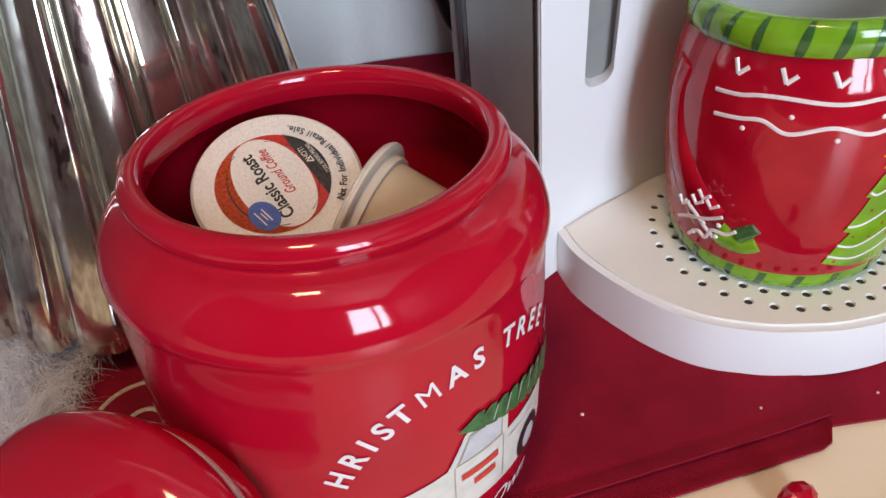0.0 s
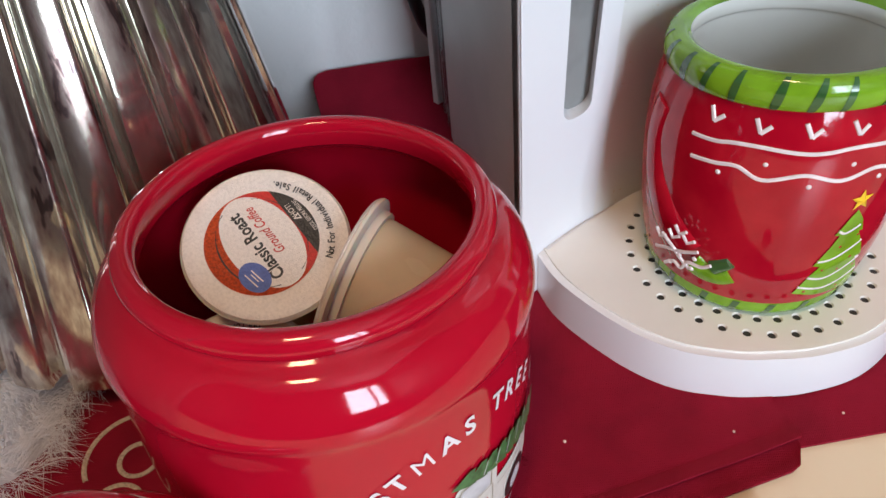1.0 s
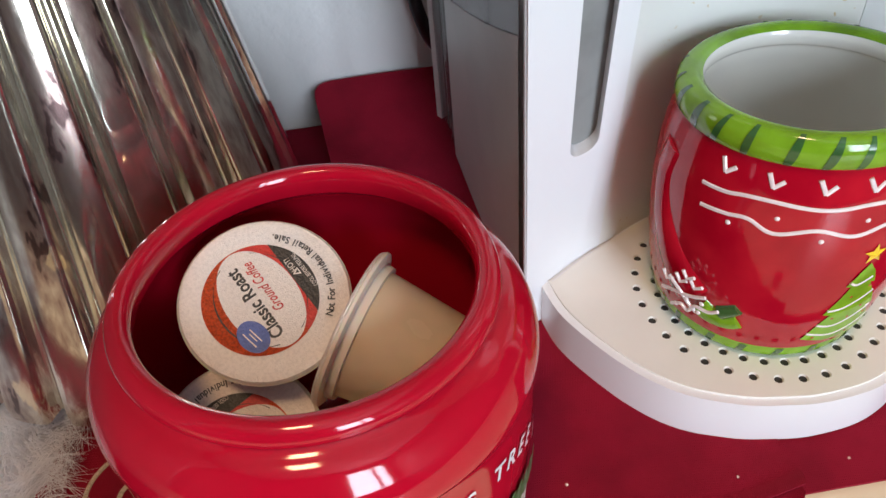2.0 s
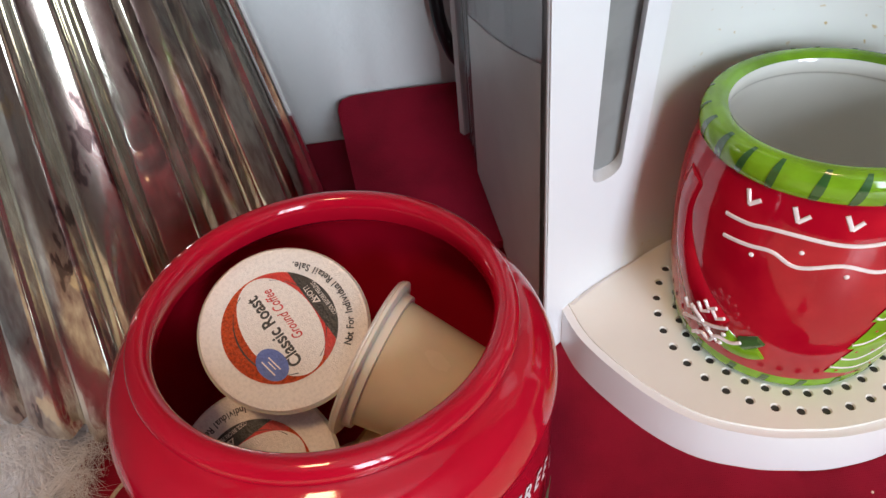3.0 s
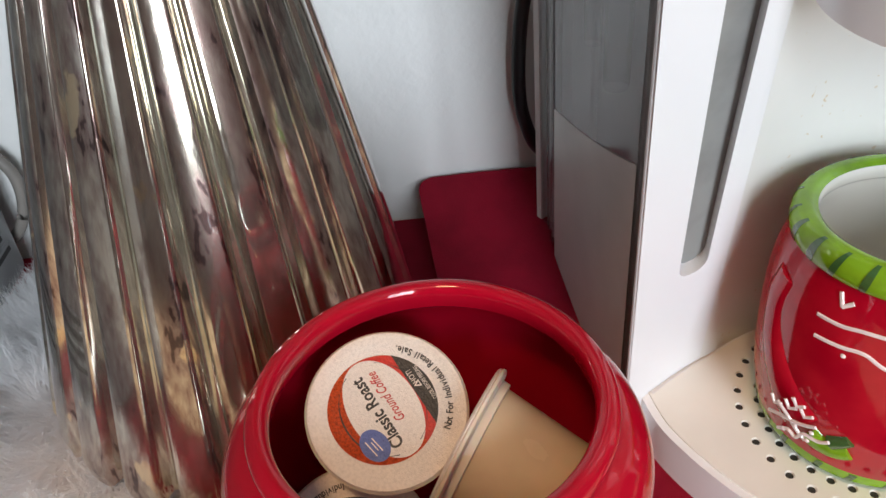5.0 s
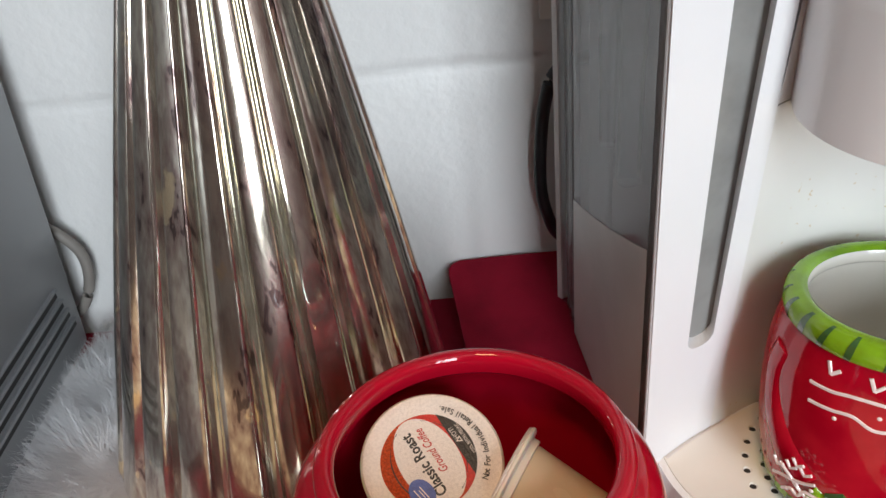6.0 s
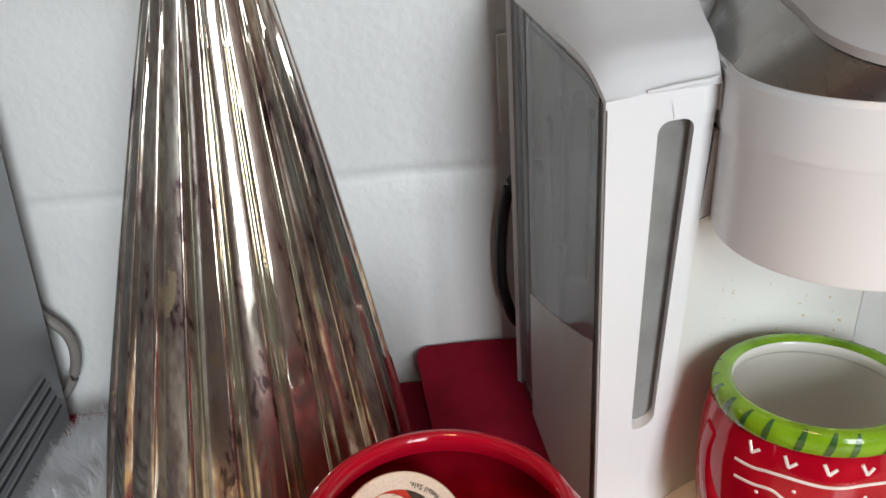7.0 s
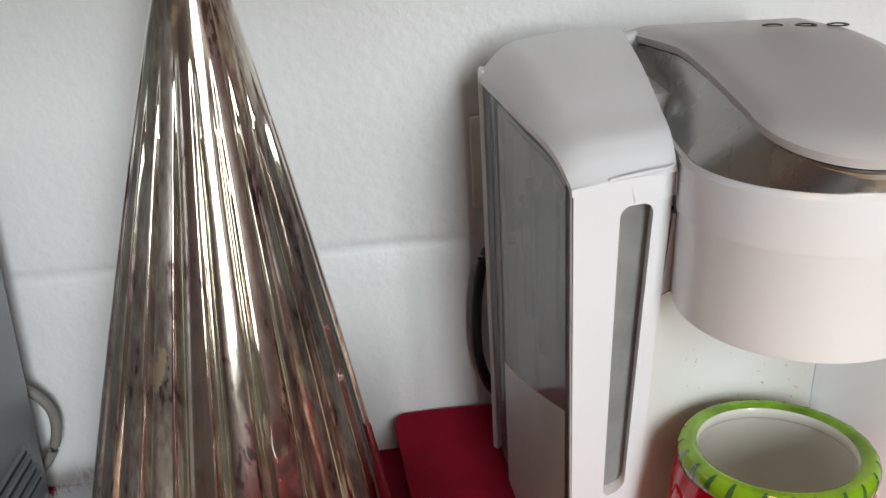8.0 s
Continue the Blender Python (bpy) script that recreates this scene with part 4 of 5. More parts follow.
    # dark sheet behind the panels paints the shade in their seams
    part("bay_seam_shade", block(-0.056, 0.080, 0.03, 0.090, 0.084, 0.285), OPENING_SHADE, m, smooth=False)
    # window at the back of the slot
    b = bmesh.new()
    rows = [[b.verts.new((u, arc_v(u, z) + 0.0082, z)) for u in np.linspace(-0.0835, -0.0565, 14)] for z in np.linspace(0.090, 0.272, 16)]
    for lo, hi in zip(rows, rows[1:]):
        for k in range(13):
            b.faces.new((lo[k], lo[k + 1], hi[k + 1], hi[k]))
    part("slot_window", b, SLOT_GREY, m, "grey smoked level window")
    # corner post, rear strip and cover of the tank
    part("front_post", prism(rounded([(-0.1000, 0.0060), (-0.0985, 0.0046), (-0.0950, 0.0120), (-0.0985, 0.0140)], 0.0012, 3), 0.004, 0.2805), PLASTIC, m)
    part("rear_post", prism([(-0.1412, 0.158), (-0.1385, 0.1555), (-0.130, 0.162), (-0.130, 0.17), (-0.1405, 0.17)], 0.0028, 0.305), PLASTIC, m)
    bm = bmesh.new()
    nd, nsx = 40, 30
    rows = []
    for i in range(nd + 1):
        d = (i / nd) ** 1.6
        l = SIDE_A.lerp(SIDE_B, d) + Vector((-0.0008, 0))
        r = Vector((-0.0497, 0.0215)).lerp(Vector((-0.0545, 0.170)), d)
        zs = cover_edge(d)
        crown = 0.2812 + 0.0215 * d ** 0.8 + 0.0170 * (1 - (1 - min(1, d / 0.85)) ** 2.6)
        low = 0.0045 * min(1.0, d / 0.12)
        hgt = 0.5 * (low + crown - zs + math.sqrt((low - crown + zs) ** 2 + 0.003 ** 2)) * min(1.0, d / 0.06)
        row = []
        for k in range(nsx + 1):
            s = k / nsx
            p = l.lerp(r, s)
            f0 = arc_v(p.x, 0.281) if i == 0 else p.y
            rise = math.sin(0.5 * math.pi * min(1.0, s / 0.30)) ** 0.85 if s > 0 else 0.0
            rise += 0.10 * math.sin(math.pi * max(0.0, s - 0.3) / 0.7)
            row.append(bm.verts.new((p.x, f0, zs + hgt * rise + 0.0045 * d * s)))
        rows.append(row)
    for a, b in zip(rows, rows[1:]):
        for k in range(nsx):
            bm.faces.new((a[k], a[k + 1], b[k + 1], b[k]))
    edges = [e for e in bm.edges if len(e.link_faces) == 1]
    ex = bmesh.ops.extrude_edge_only(bm, edges=edges)
    for v in [g for g in ex["geom"] if isinstance(g, bmesh.types.BMVert)]:
        v.co.z -= 0.0035 if v.co.x < -0.07 else 0.012
    part("tank_cover", bm, PLASTIC, m)
    part("cover_lip", tube([(u, arc_v(u, 0.283) - 0.0004 - 0.0010 * math.sin(math.pi * k / 20), 0.2826 + 0.0018 * k / 20) for k, u in enumerate(np.linspace(-0.082, -0.0510, 21))], 0.0015, 10, flat=0.8, taper=lambda t: 0.12 + 0.88 * math.sin(math.pi * min(1.0, 0.08 + 0.84 * t)) ** 0.8), PLASTIC, m)
    # clear tank: side sheet with folds near the rear, grey housing behind it
    def side(d, off, z):
        p = SIDE_A.lerp(SIDE_B, d)
        n = Vector(((SIDE_B - SIDE_A).y, -(SIDE_B - SIDE_A).x)).normalized()
        p = p + n * off
        return (p.x, p.y, z)

    def side_top(d):
        return cover_edge(d) - 0.003

    def side_sheet(d0, d1, off, z0, ztop, n=40, fold=None):
        b = bmesh.new()
        lo, hi = [], []
        for k in range(n + 1):
            d = d0 + (d1 - d0) * (k / n) ** 1.3
            o = off + (fold(d) if fold else 0)
            lo.append(b.verts.new(side(d, o, z0(d))))
            hi.append(b.verts.new(side(d, o, ztop(d))))
        for k in range(n):
            b.faces.new((lo[k], hi[k], hi[k + 1], lo[k + 1]))
        b.normal_update()
        for f in b.faces:
            if f.normal.x > 0:
                f.normal_flip()
        return b

    def folds(d):
        return 0.0022 * math.exp(-((d - 0.80) / 0.02) ** 2) + 0.0026 * math.exp(-((d - 0.92) / 0.025) ** 2) + 0.0014 * math.exp(-((d - 0.04) / 0.02) ** 2)

    tank = part("water_tank", side_sheet(0.02, 0.985, 0.0012, lambda d: 0.006, side_top, 120, folds), TANK, m, "clear plastic water tank", turn=False)
    part("tank_insert", side_sheet(0.075, 0.78, 0.0007, lambda d: 0.1614 - 0.0550 * d - 0.003 * math.sin(math.pi * d / 0.8), lambda d: side_top(d) - 0.004), TANK_INNER, tank, "smoky clear insert", turn=False)
    part("tank_housing", side_sheet(0.15, 0.98, 0.019, lambda d: 0.006, lambda d: side_top(d) - 0.001), FROST, m, "grey inner housing")
    part("tank_lower", side_sheet(0.075, 0.79, 0.0005, lambda d: 0.006, lambda d: 0.1610 - 0.0550 * d - 0.003 * math.sin(math.pi * d / 0.8)), FROST_TANK, tank, "frosted lower half of the tank")
    for d, off, z0, z1, r in ((0.40, 0.0100, 0.160, 0.252, 0.0068), (0.60, 0.0100, 0.165, 0.240, 0.0050)):
        x, y, _ = side(d, off, 0)
        part("tank_filter", lathe([(r * 0.75, z0), (r * 0.85, z0 + 0.002), (r * 0.92, z1 - 0.03), (r, z1 - 0.028), (r, z1), (r * 1.2, z1 + 0.001), (r * 1.2, z1 + 0.004), (r * 0.5, z1 + 0.006), (r * 0.4, z1 + 0.014), (0, z1 + 0.015)], 24), TANK_INNER, tank, "clear filter holder", m=pose(x, y, 0))
    for d in (0.80, 0.86, 0.92):
        part("tank_rib", tube([side(d, 0.0035, 0.008), side(d, 0.0035, 0.15), side(d, 0.0035, side_top(d) - 0.003)], 0.0016, 8), TANK_INNER, tank)
    for d in (0.27, 0.70):
        part("tank_rib", tube([side(d, 0.0165, 0.010), side(d, 0.0165, 0.15), side(d, 0.0165, side_top(d) - 0.012)], 0.0022, 8), FROST, tank)
    b = tube([side(0.09 + 0.69 * k / 20, 0.0022, side_top(0.09 + 0.69 * k / 20) - 0.0075) for k in range(21)], 0.0016, 6)
    part("tank_lid_edge", b, TANK_INNER, tank)
    # body behind
    bm = prism([(-0.0565, 0.086), (0.0985, 0.086), (0.1050, 0.178), (-0.0590, 0.178)], 0.0275, 0.302)
    part("machine_body", bm, PLASTIC, m, smooth=False)
    # brew head
    r = 0.0570
    part("brew_head", lathe([(0.0, 0.2155), (0.040, 0.2140), (r - 0.0022, 0.2126), (r - 0.0006, 0.2132), (r, 0.2150), (r, 0.2605), (r + 0.0006, 0.2618), (r + 0.0010, 0.2640), (r + 0.0008, 0.2860), (r - 0.001, 0.2880), (0.03, 0.2884), (0, 0.2884)], 96), PLASTIC, m, m=pose(HEAD[0], HEAD[1], 0))
    part("head_shoulder", prism([(-0.0482, 0.024), (0.0662, 0.024), (0.0662, 0.075), (-0.0482, 0.075)], 0.2600, 0.2878), PLASTIC, m, smooth=False)
    part("metal_band", prism(stadium(0.0548, 0.172), 0.2850, 0.2882), STEEL, m, "brushed grey metal band")

    def lid_low(u, v):
        return 0.3215 - 0.0050 * max(0.0, (v - 0.08) / 0.09) - 0.0235 * min(1.0, max(0.0, (0.095 - v) / 0.130)) ** 1.35

    def lid_top(u, v):
        return 0.3300 - 0.0050 * max(0.0, (v - 0.08) / 0.09) - 0.0225 * min(1.0, max(0.0, (0.100 - v) / 0.135)) ** 1.35

    def lid_rings(levels):
        b = bmesh.new()
        rings = []
        for inset, fn in levels:
            rings.append([b.verts.new((u, v, fn(u, v))) for u, v in stadium(0.0412 - inset, 0.175 - inset, c=LID, flare=0.0245)])
        for a, c in zip(rings, rings[1:]):
            for k in range(len(a)):
                q = (k + 1) % len(a)
                b.faces.new((a[k], a[q], c[q], c[k]))
        for ring in (rings[0], rings[-1]):
            pairs = [(ring[k], ring[40 - k]) for k in range(20, -1, -1)] + [(ring[64 - k], ring[41 + k]) for k in range(12)]
            for p, q in zip(pairs, pairs[1:]):
                vs = [p[0], p[1], q[1], q[0]] if p[0] is not p[1] else [p[0], q[1], q[0]]
                b.faces.new(vs)
        return b

    levels = [(0.003, lambda u, v: lid_low(u, v) - 0.001), (0.0005, lid_low), (-0.0004, lambda u, v: lid_low(u, v) + 0.004), (0.0010, lambda u, v: lid_low(u, v) * 0.35 + lid_top(u, v) * 0.65 - 0.001),
              (0.0040, lambda u, v: lid_top(u, v) - 0.0022), (0.009, lambda u, v: lid_top(u, v) - 0.0004), (0.016, lid_top), (0.030, lambda u, v: lid_top(u, v) + 0.0008)]
    b = bmesh.new()
    lo = [b.verts.new((u, v, 0.2880)) for u, v in stadium(0.0549, 0.172)]
    hi = [b.verts.new((u, v, lid_low(u, v) - 0.001)) for u, v in stadium(0.0398, 0.171, c=LID, flare=0.0245)]
    for k in range(len(lo)):
        b.faces.new((lo[k], lo[(k + 1) % len(lo)], hi[(k + 1) % len(lo)], hi[k]))
    part("metal_collar", b, STEEL, m, "brushed grey metal collar")
    part("brew_lid", lid_rings(levels), LID_PLASTIC, m, "warm grey hinged lid")
    part("lid_trim", lid_rings([(0.004, lambda u, v: lid_low(u, v) - 0.0048), (0.0012, lambda u, v: lid_low(u, v) - 0.0042), (0.0008, lambda u, v: lid_low(u, v) - 0.002), (0.004, lambda u, v: lid_low(u, v) - 0.0012)]), STEEL, m, "dark metal trim under the lid")
    part("hinge_pin", tube([(-0.056, 0.160, 0.317), (-0.046, 0.160, 0.318)], 0.0055, 16), PLASTIC, m)
    for k, (u, v) in enumerate(((0.018, 0.118), (0.033, 0.112), (0.047, 0.106))):
        part("lid_button", lathe([(0.0036, 0), (0.0040, 0.0006), (0.0052, 0.0006), (0.0056, 0)], 24), DARK, m, m=pose(u, v, lid_top(u, v) + 0.0006))
    return m


# ---- the mug ----
MUG = Vector((0.1634, 0.2747, 0.0290))
MUG_PROFILE = ((0.0425, 0.0012), (0.0448, 0.005), (0.0458, 0.0105), (0.0476, 0.019), (0.0498, 0.036), (0.0509, 0.057), (0.0505, 0.076), (0.0486, 0.090), (0.0462, 0.0988), (0.0446, 0.1040))


def mug_radius(z):
    p = MUG_PROFILE
    for (ra, a), (rb, b) in zip(p, p[1:]):
        if z <= b:
            return ra + (rb - ra) * max(0.0, z - a) / (b - a)
    return p[-1][0]


def on_mug(az, z, up=0.0004):
    """Azimuth in degrees (0 towards the front), height in the world."""
    z = z - MUG.z + 0.0036 - 0.0016 * min(1.0, abs(az) / 60)
    az = 1.036 * az - 2.8
    r = mug_radius(z) + up
    return Vector((r * math.sin(radians(az)), -r * math.cos(radians(az)), z))


def build_mug():
    g = thing("mug", Matrix.Translation(MUG) @ Matrix.Diagonal((1, 1, 0.982, 1)), "red glazed mug with green striped rim and raised decorations", "mug")
    out = lambda p: Vector((p[0], p[1], 0)).normalized()
    body = [(r, z) for r, z in MUG_PROFILE[2:]]
    part("mug_body", lathe(smooth_profile(body, 5), 128), MUG_RED, g)
    part("foot_band", lathe([(0, 0.0004), (0.039, 0.0002), (0.0412, 0.0004)] + smooth_profile(MUG_PROFILE[:3] + ((0.0460, 0.0115),), 4), 128), MUG_GREEN, g, "green glazed foot band")
    roll = smooth_profile([(0.0448, 0.0988), (0.0466, 0.1000), (0.0476, 0.1036), (0.0472, 0.1080), (0.0450, 0.1112), (0.0412, 0.1118), (0.0382, 0.1098)], 5)

    def tilt(bm):
        """The rim stands higher towards the front than at the back."""
        for v in bm.verts:
            k = min(1.0, max(0.0, (v.co.z - 0.080) / 0.018))
            v.co.z += k * (0.0008 - 0.100 * v.co.y)
        return bm

    part("rim", tilt(lathe(roll, 128)), MUG_GREEN, g, "green rolled rim with dark stripes")
    part("inside", tilt(lathe(smooth_profile([(0.0382, 0.1098), (0.0374, 0.1072), (0.0378, 0.1040), (0.0392, 0.1024), (0.0398, 0.0990), (0.0416, 0.088), (0.0440, 0.067), (0.0440, 0.036), (0.0415, 0.015), (0.036, 0.0065), (0.02, 0.005), (0.0, 0.005)], 4), 96)), MUG_WHITE, g, "white glazed inside")
    rnd = random.Random(7)
    for k in range(24):
        az = -172 + 15 * k + rnd.uniform(-2, 2)
        b = bmesh.new()
        strip = []
        sel = roll[3:22]
        slant, wid = rnd.uniform(3, 6), rnd.uniform(1.5, 2.3)
        for i, (r, z) in enumerate(sel):
            q = i / (len(sel) - 1)
            w = wid * (0.55 + 0.45 * math.sin(math.pi * min(1, max(0, q * 1.0 + 0.05))))
            a0, a1 = radians(az + slant * q - w), radians(az + slant * q + w)
            n = Vector((r - 0.0428, 0, z - 0.1050)).normalized() * 0.00022
            rr, zz = r + n.x, z + n.z
            strip.append((b.verts.new((rr * math.sin(a0), -rr * math.cos(a0), zz)), b.verts.new((rr * math.sin(a1), -rr * math.cos(a1), zz))))
        for s, t in zip(strip, strip[1:]):
            b.faces.new((s[0], s[1], t[1], t[0]))
        part("rim_stripe", tilt(b), DARK_GREEN, g)
    for k in range(20):
        az = -175 + 18 * k + rnd.uniform(-3, 3)
        b = bmesh.new()
        strip = []
        for i in range(7):
            z = 0.0012 + 0.0086 * i / 6
            r = mug_radius(z) + 0.0003
            a0, a1 = radians(az - 2.0 + 0.5 * i), radians(az + 1.6 + 0.5 * i)
            strip.append((b.verts.new((r * math.sin(a0), -r * math.cos(a0), z)), b.verts.new((r * math.sin(a1), -r * math.cos(a1), z))))
        for s, t in zip(strip, strip[1:]):
            b.faces.new((s[0], s[1], t[1], t[0]))
        part("foot_stripe", b, DARK_GREEN, g)

    def line(pts, radius, name, mat, flat=0.7, n=6):
        p = smooth_profile([(a, z) for a, z in pts], n) if len(pts) > 2 and n > 1 else pts
        return part(name, tube([on_mug(a, z, 0.0002) for a, z in p], radius, 8, flat=flat, normal=out), mat, g)

    def dot(az, z, r, mat, name="raised_dot"):
        p = on_mug(az, z, 0)
        b = lathe([(0, r * 0.6), (r * 0.5, r * 0.5), (r * 0.85, r * 0.22), (r, -0.0004)], 14)
        rot = Vector((0, 0, 1)).rotation_difference(out(p)).to_matrix().to_4x4()
        return part(name, b, mat, g, m=Matrix.Translation(p) @ rot)

    for k, az in enumerate((-52.5, -33, -13.8, 5, 24, 43, 61)):
        line([(az - 3.4, 0.1258), (az - 0.6, 0.1208)], 0.00085, "raised_chevron", WHITE_LINE, n=1)
        line([(az - 0.6, 0.1208), (az + 3.2, 0.1238)], 0.00085, "raised_chevron", WHITE_LINE, n=1)
    line([(-61, 0.1131), (-50, 0.1140), (-42, 0.1156), (-31, 0.1161), (-12, 0.1150), (6, 0.1163), (25, 0.1152), (45, 0.1160), (60, 0.1140)], 0.00085, "raised_line", WHITE_LINE)
    line([(-59, 0.1043), (-48, 0.1056), (-39, 0.1068), (-29, 0.1034), (-14, 0.1066), (0, 0.1036), (14, 0.1066), (28, 0.1036), (42, 0.1066), (56, 0.1040)], 0.00085, "raised_line", WHITE_LINE)
    for az, z in ((-46, 0.1022), (-29, 0.1096), (-11.5, 0.1018), (4, 0.1096), (17, 0.1022), (31, 0.1096)):
        dot(az, z, 0.0011, WHITE_LINE)
    # painted tree with garlands
    tiers = [(12, 0.0885), (16, 0.0830), (18.5, 0.0765), (16.5, 0.0765), (22, 0.0675), (25.5, 0.0600), (22, 0.0600), (29, 0.0500), (33, 0.0400), (22, 0.0392), (8, 0.0405), (-3.5, 0.0440), (1, 0.0545), (4, 0.0600), (0.5, 0.0610), (5, 0.0700), (7.5, 0.0765), (5, 0.0770), (9, 0.0845)]
    b = bmesh.new()
    b.faces.new([b.verts.new((a * 0.001, z, 0)) for a, z in tiers])
    refine(b, 0.004)
    for v in b.verts:
        v.co = on_mug(v.co.x * 1000, v.co.y, 0.0005)
    tree = part("painted_tree", b, MUG_GREEN, g, "green painted tree")
    for pts in (((6.5, 0.0790), (10, 0.0772), (16, 0.0800)), ((2, 0.0630), (9, 0.0638), (21, 0.0700)), ((0.5, 0.0535), (10, 0.0520), (25, 0.0590)), ((-2, 0.0478), (12, 0.0450), (29, 0.0500))):
        line(pts, 0.0007, "garland", WHITE_LINE)
    for az, z in ((10, 0.0700), (17, 0.0745), (6, 0.0575), (18, 0.0620), (24, 0.0545), (2, 0.0445), (14, 0.0560), (20, 0.0430)):
        dot(az, z, 0.0011, MUG_RED, "painted_bauble")
    star = [(12 + (5.2 if k % 2 == 0 else 2.2) * math.sin(math.pi * k / 5), 0.0930 + (0.0050 if k % 2 == 0 else 0.0021) * math.cos(math.pi * k / 5)) for k in range(10)]
    b = bmesh.new()
    c = b.verts.new(on_mug(12, 0.093, 0.0016))
    ring = [b.verts.new(on_mug(a, z, 0.0006)) for a, z in star]
    for k in range(10):
        b.faces.new((c, ring[k], ring[(k + 1) % 10]))
    part("star", b, YELLOW, g, "yellow star", smooth=False)
    # raised arm with cuff and mitten
    arm = smooth_profile([(-84, 0.115), (-86, 0.100), (-80, 0.084), (-68, 0.069), (-55, 0.0575)], 6)
    part("arm_relief", tube([on_mug(a, z, -0.0035) for a, z in arm], 0.0105, 16, flat=0.62, normal=out, taper=lambda t: 0.75 + 0.35 * t), MUG_RED, g)
    mit = smooth_profile([(-50, 0.0530), (-44, 0.0505), (-37, 0.0500), (-32, 0.0520)], 5)
    part("mitten", tube([on_mug(a, z, -0.0005) for a, z in mit], 0.0062, 14, flat=0.6, normal=out, taper=lambda t: 1.0 - 0.35 * t), MUG_GREEN, g, "green mitten")
    part("mitten_thumb", tube([on_mug(a, z, 0.0002) for a, z in smooth_profile([(-40, 0.0545), (-36, 0.0575), (-33, 0.0600)], 4)], 0.0036, 12, flat=0.7, normal=out, taper=lambda t: 1.0 - 0.3 * t), DARK_GREEN, g, "dark green thumb of the mitten")
    # knitted cuff: crossing wavy lines, chevrons and dots in raised white
    cuff = (((-68, 0.0530), (-61, 0.0570), (-53, 0.0600), (-46, 0.0640)), ((-62, 0.0470), (-57, 0.0515), (-53, 0.0500), (-50, 0.0555), (-44, 0.0560), (-40, 0.0590)),
            ((-64, 0.0640), (-58, 0.0600), (-54, 0.0560), (-49, 0.0520)))
    for pts in cuff:
        part("cuff_line", tube([on_mug(a, z, 0.0044) for a, z in smooth_profile(pts, 5)], 0.0008, 8, flat=0.8, normal=out), WHITE_LINE, g)
    for a, z in ((-65, 0.0625), (-58, 0.0665), (-51, 0.0675), (-55, 0.0705)):
        part("cuff_chevron", tube([on_mug(a - 2.5, z + 0.002, 0.0044), on_mug(a, z - 0.0012, 0.0046), on_mug(a + 3, z + 0.0012, 0.0044)], 0.0008, 8, flat=0.8, normal=out), WHITE_LINE, g)
    for a, z in ((-54, 0.0575), (-59, 0.0500), (-48, 0.0530), (-47, 0.0595)):
        p = on_mug(a, z, 0.0046)
        part("cuff_dot", lathe([(0, 0.0007), (0.0006, 0.0006), (0.0011, 0)], 12), WHITE_LINE, g, m=Matrix.Translation(p) @ Vector((0, 0, 1)).rotation_difference(out(p)).to_matrix().to_4x4())
    # handle on the far side of the tree
    pts = smooth_profile([(0.0450, 0, 0.088), (0.0580, 0, 0.0915), (0.0720, 0, 0.079), (0.0750, 0, 0.060), (0.0690, 0, 0.040), (0.0590, 0, 0.028), (0.0480, 0, 0.026)], 6)
    part("handle", tube(pts, 0.0060, 14, flat=0.8), MUG_RED, g, m=pose(0, 0, 0, 0, 0, 18))


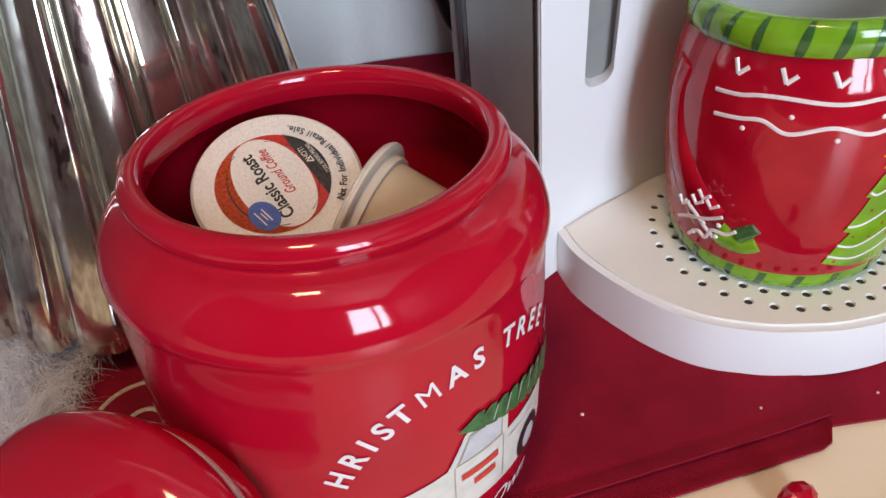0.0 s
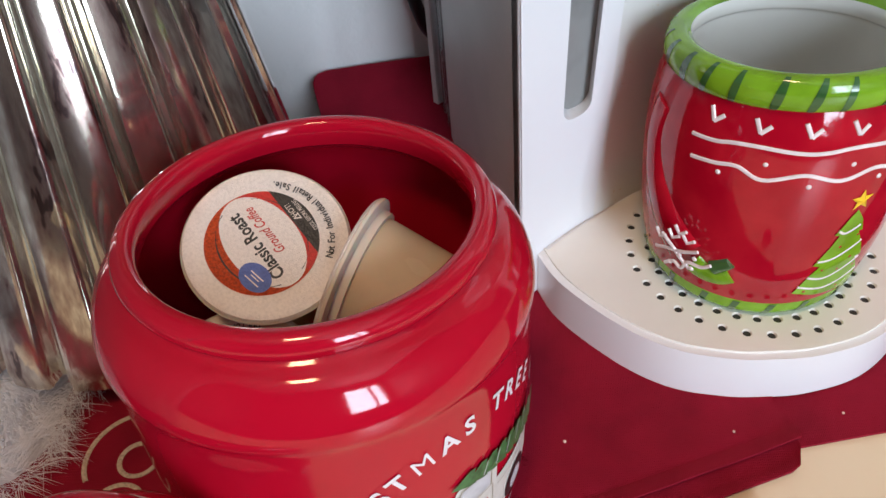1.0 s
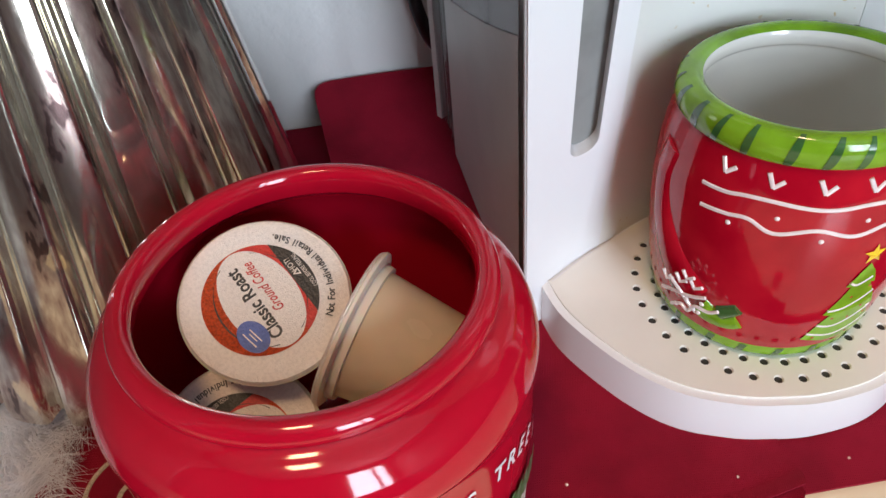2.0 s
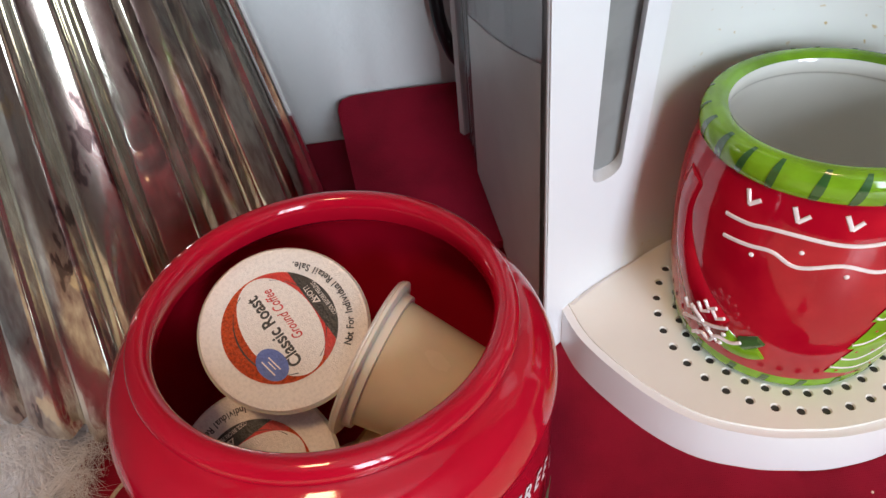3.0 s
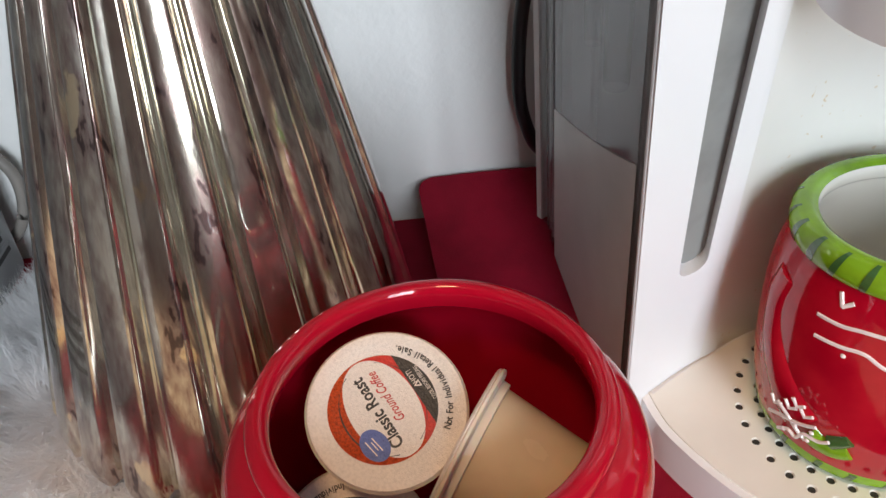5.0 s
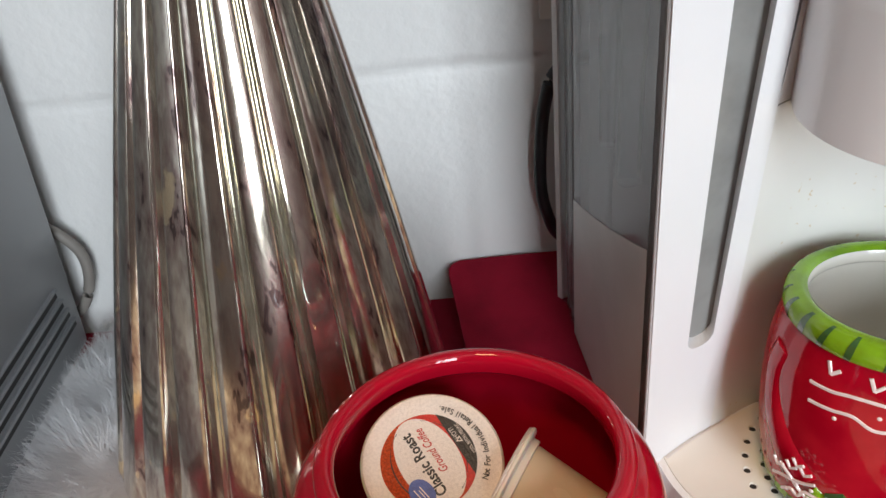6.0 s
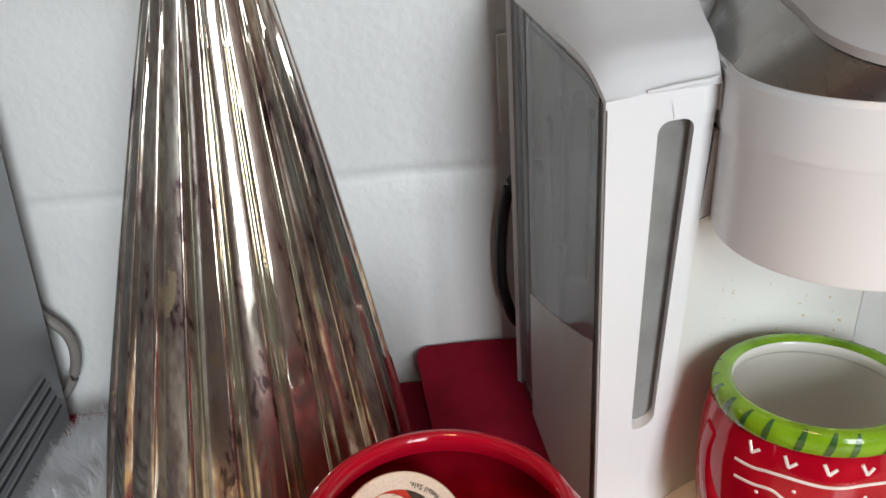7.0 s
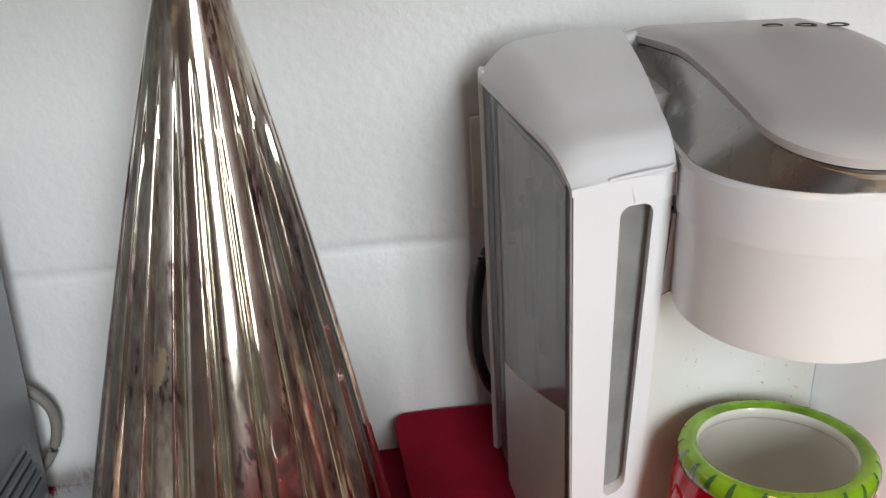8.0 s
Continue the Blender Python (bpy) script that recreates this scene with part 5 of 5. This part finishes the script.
# ---- what stands round about ----
def build_left_box():
    b = thing("toaster_oven", None, "grey metal countertop oven with side vents", "oven")
    bm = block(-0.75, 0.06, 0.012, -0.2905, 0.462, 0.44, 0.006, 3)
    for v in bm.verts:
        v.co.x += 0.085 * (v.co.z - 0.012)
    part("casing", bm, GREY_METAL, b)
    for k in range(4):
        z = 0.036 + 0.0105 * k
        # near-black strips paint the shade of the open slots
        part("vent_slot_shade", block(-0.2920 + 0.085 * z, 0.25, z, -0.2908 + 0.085 * z, 0.450 - 0.004 * k, z + 0.0048), OPENING_SHADE, b, smooth=False)
        part("vent_louvre", block(-0.2920 + 0.085 * z, 0.25, z + 0.0048, -0.2888 + 0.085 * z, 0.450 - 0.004 * k, z + 0.0068, 0.0005, 1), GREY_METAL, b)
    for x, y in ((-0.32, 0.44), (-0.32, 0.09), (-0.72, 0.44), (-0.72, 0.09)):
        part("foot", lathe([(0, 0.0018), (0.009, 0.0018), (0.010, 0.012), (0, 0.012)], 16), DARK, b, m=pose(x, y, 0))
    pts = smooth_profile([(-0.34, 0.470, 0.125), (-0.305, 0.472, 0.108), (-0.287, 0.474, 0.092), (-0.279, 0.475, 0.074), (-0.283, 0.475, 0.050), (-0.298, 0.474, 0.028), (-0.330, 0.472, 0.012)], 6)
    part("power_cable", tube(pts, 0.0038, 10), CABLE, b, "grey power cable")


def build_small():
    pts = smooth_profile([(0.075, 0.470, 0.182), (0.050, 0.474, 0.174), (0.0402, 0.475, 0.150), (0.0362, 0.475, 0.105), (0.0392, 0.475, 0.075), (0.050, 0.474, 0.052), (0.080, 0.470, 0.040)], 6)
    solo("power_cord", tube(pts, 0.0042, 10), DARK, "black power cord hanging behind the machine", "cord")
    o = thing("wall_outlet", pose(0.0755, WALL_Y - 0.0008, 0.228), "off-white electrical outlet plate on the wall", "outlet")
    part("plate", block(-0.0355, -0.004, -0.0275, 0.0355, 0.0, 0.038, 0.0015, 2), PLATE, o)
    part("socket", block(-0.016, -0.0052, -0.012, 0.016, -0.0035, 0.022, 0.001, 2), PLATE, o)
    pts = smooth_profile([(0.245, 0.478, 0.36), (0.262, 0.474, 0.385), (0.285, 0.470, 0.42), (0.30, 0.476, 0.46)], 6)
    solo("hanging_cable", tube(pts, 0.0075, 10), DARK, "thick black cable running up the wall", "cable")
    # red glass bead at the edge of the counter
    b = bmesh.new()
    bmesh.ops.create_icosphere(b, subdivisions=2, radius=0.0075)
    for v in b.verts:
        v.co = Vector((v.co.x * 1.1, v.co.y * 0.8, v.co.z * 0.85))
    solo("red_bead", b, RED_GLAZE, "small red faceted bead lying on the counter", "bead", smooth=False, m=pose(0.1225, 0.1545, 0.0064, 10, 5, 30))
    rnd = random.Random(11)
    for x, y, z in ((0.077, 0.251, 0.0024), (0.128, 0.196, 0.005), (0.176, 0.197, 0.0024), (0.060, 0.205, 0.005)):
        b = bmesh.new()
        bmesh.ops.create_icosphere(b, subdivisions=1, radius=0.0007)
        for v in b.verts:
            v.co *= rnd.uniform(0.7, 1.2)
        tagged(solo("crumb", b, CRUMB, "pale crumb on the red cloth", "crumb", m=pose(x, y, z)), group="crumbs")


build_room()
build_cloths()
build_fur()
build_tree()
build_jar()
build_jar_lid()
build_coffee_cups()
build_machine()
build_mug()
build_left_box()
build_small()
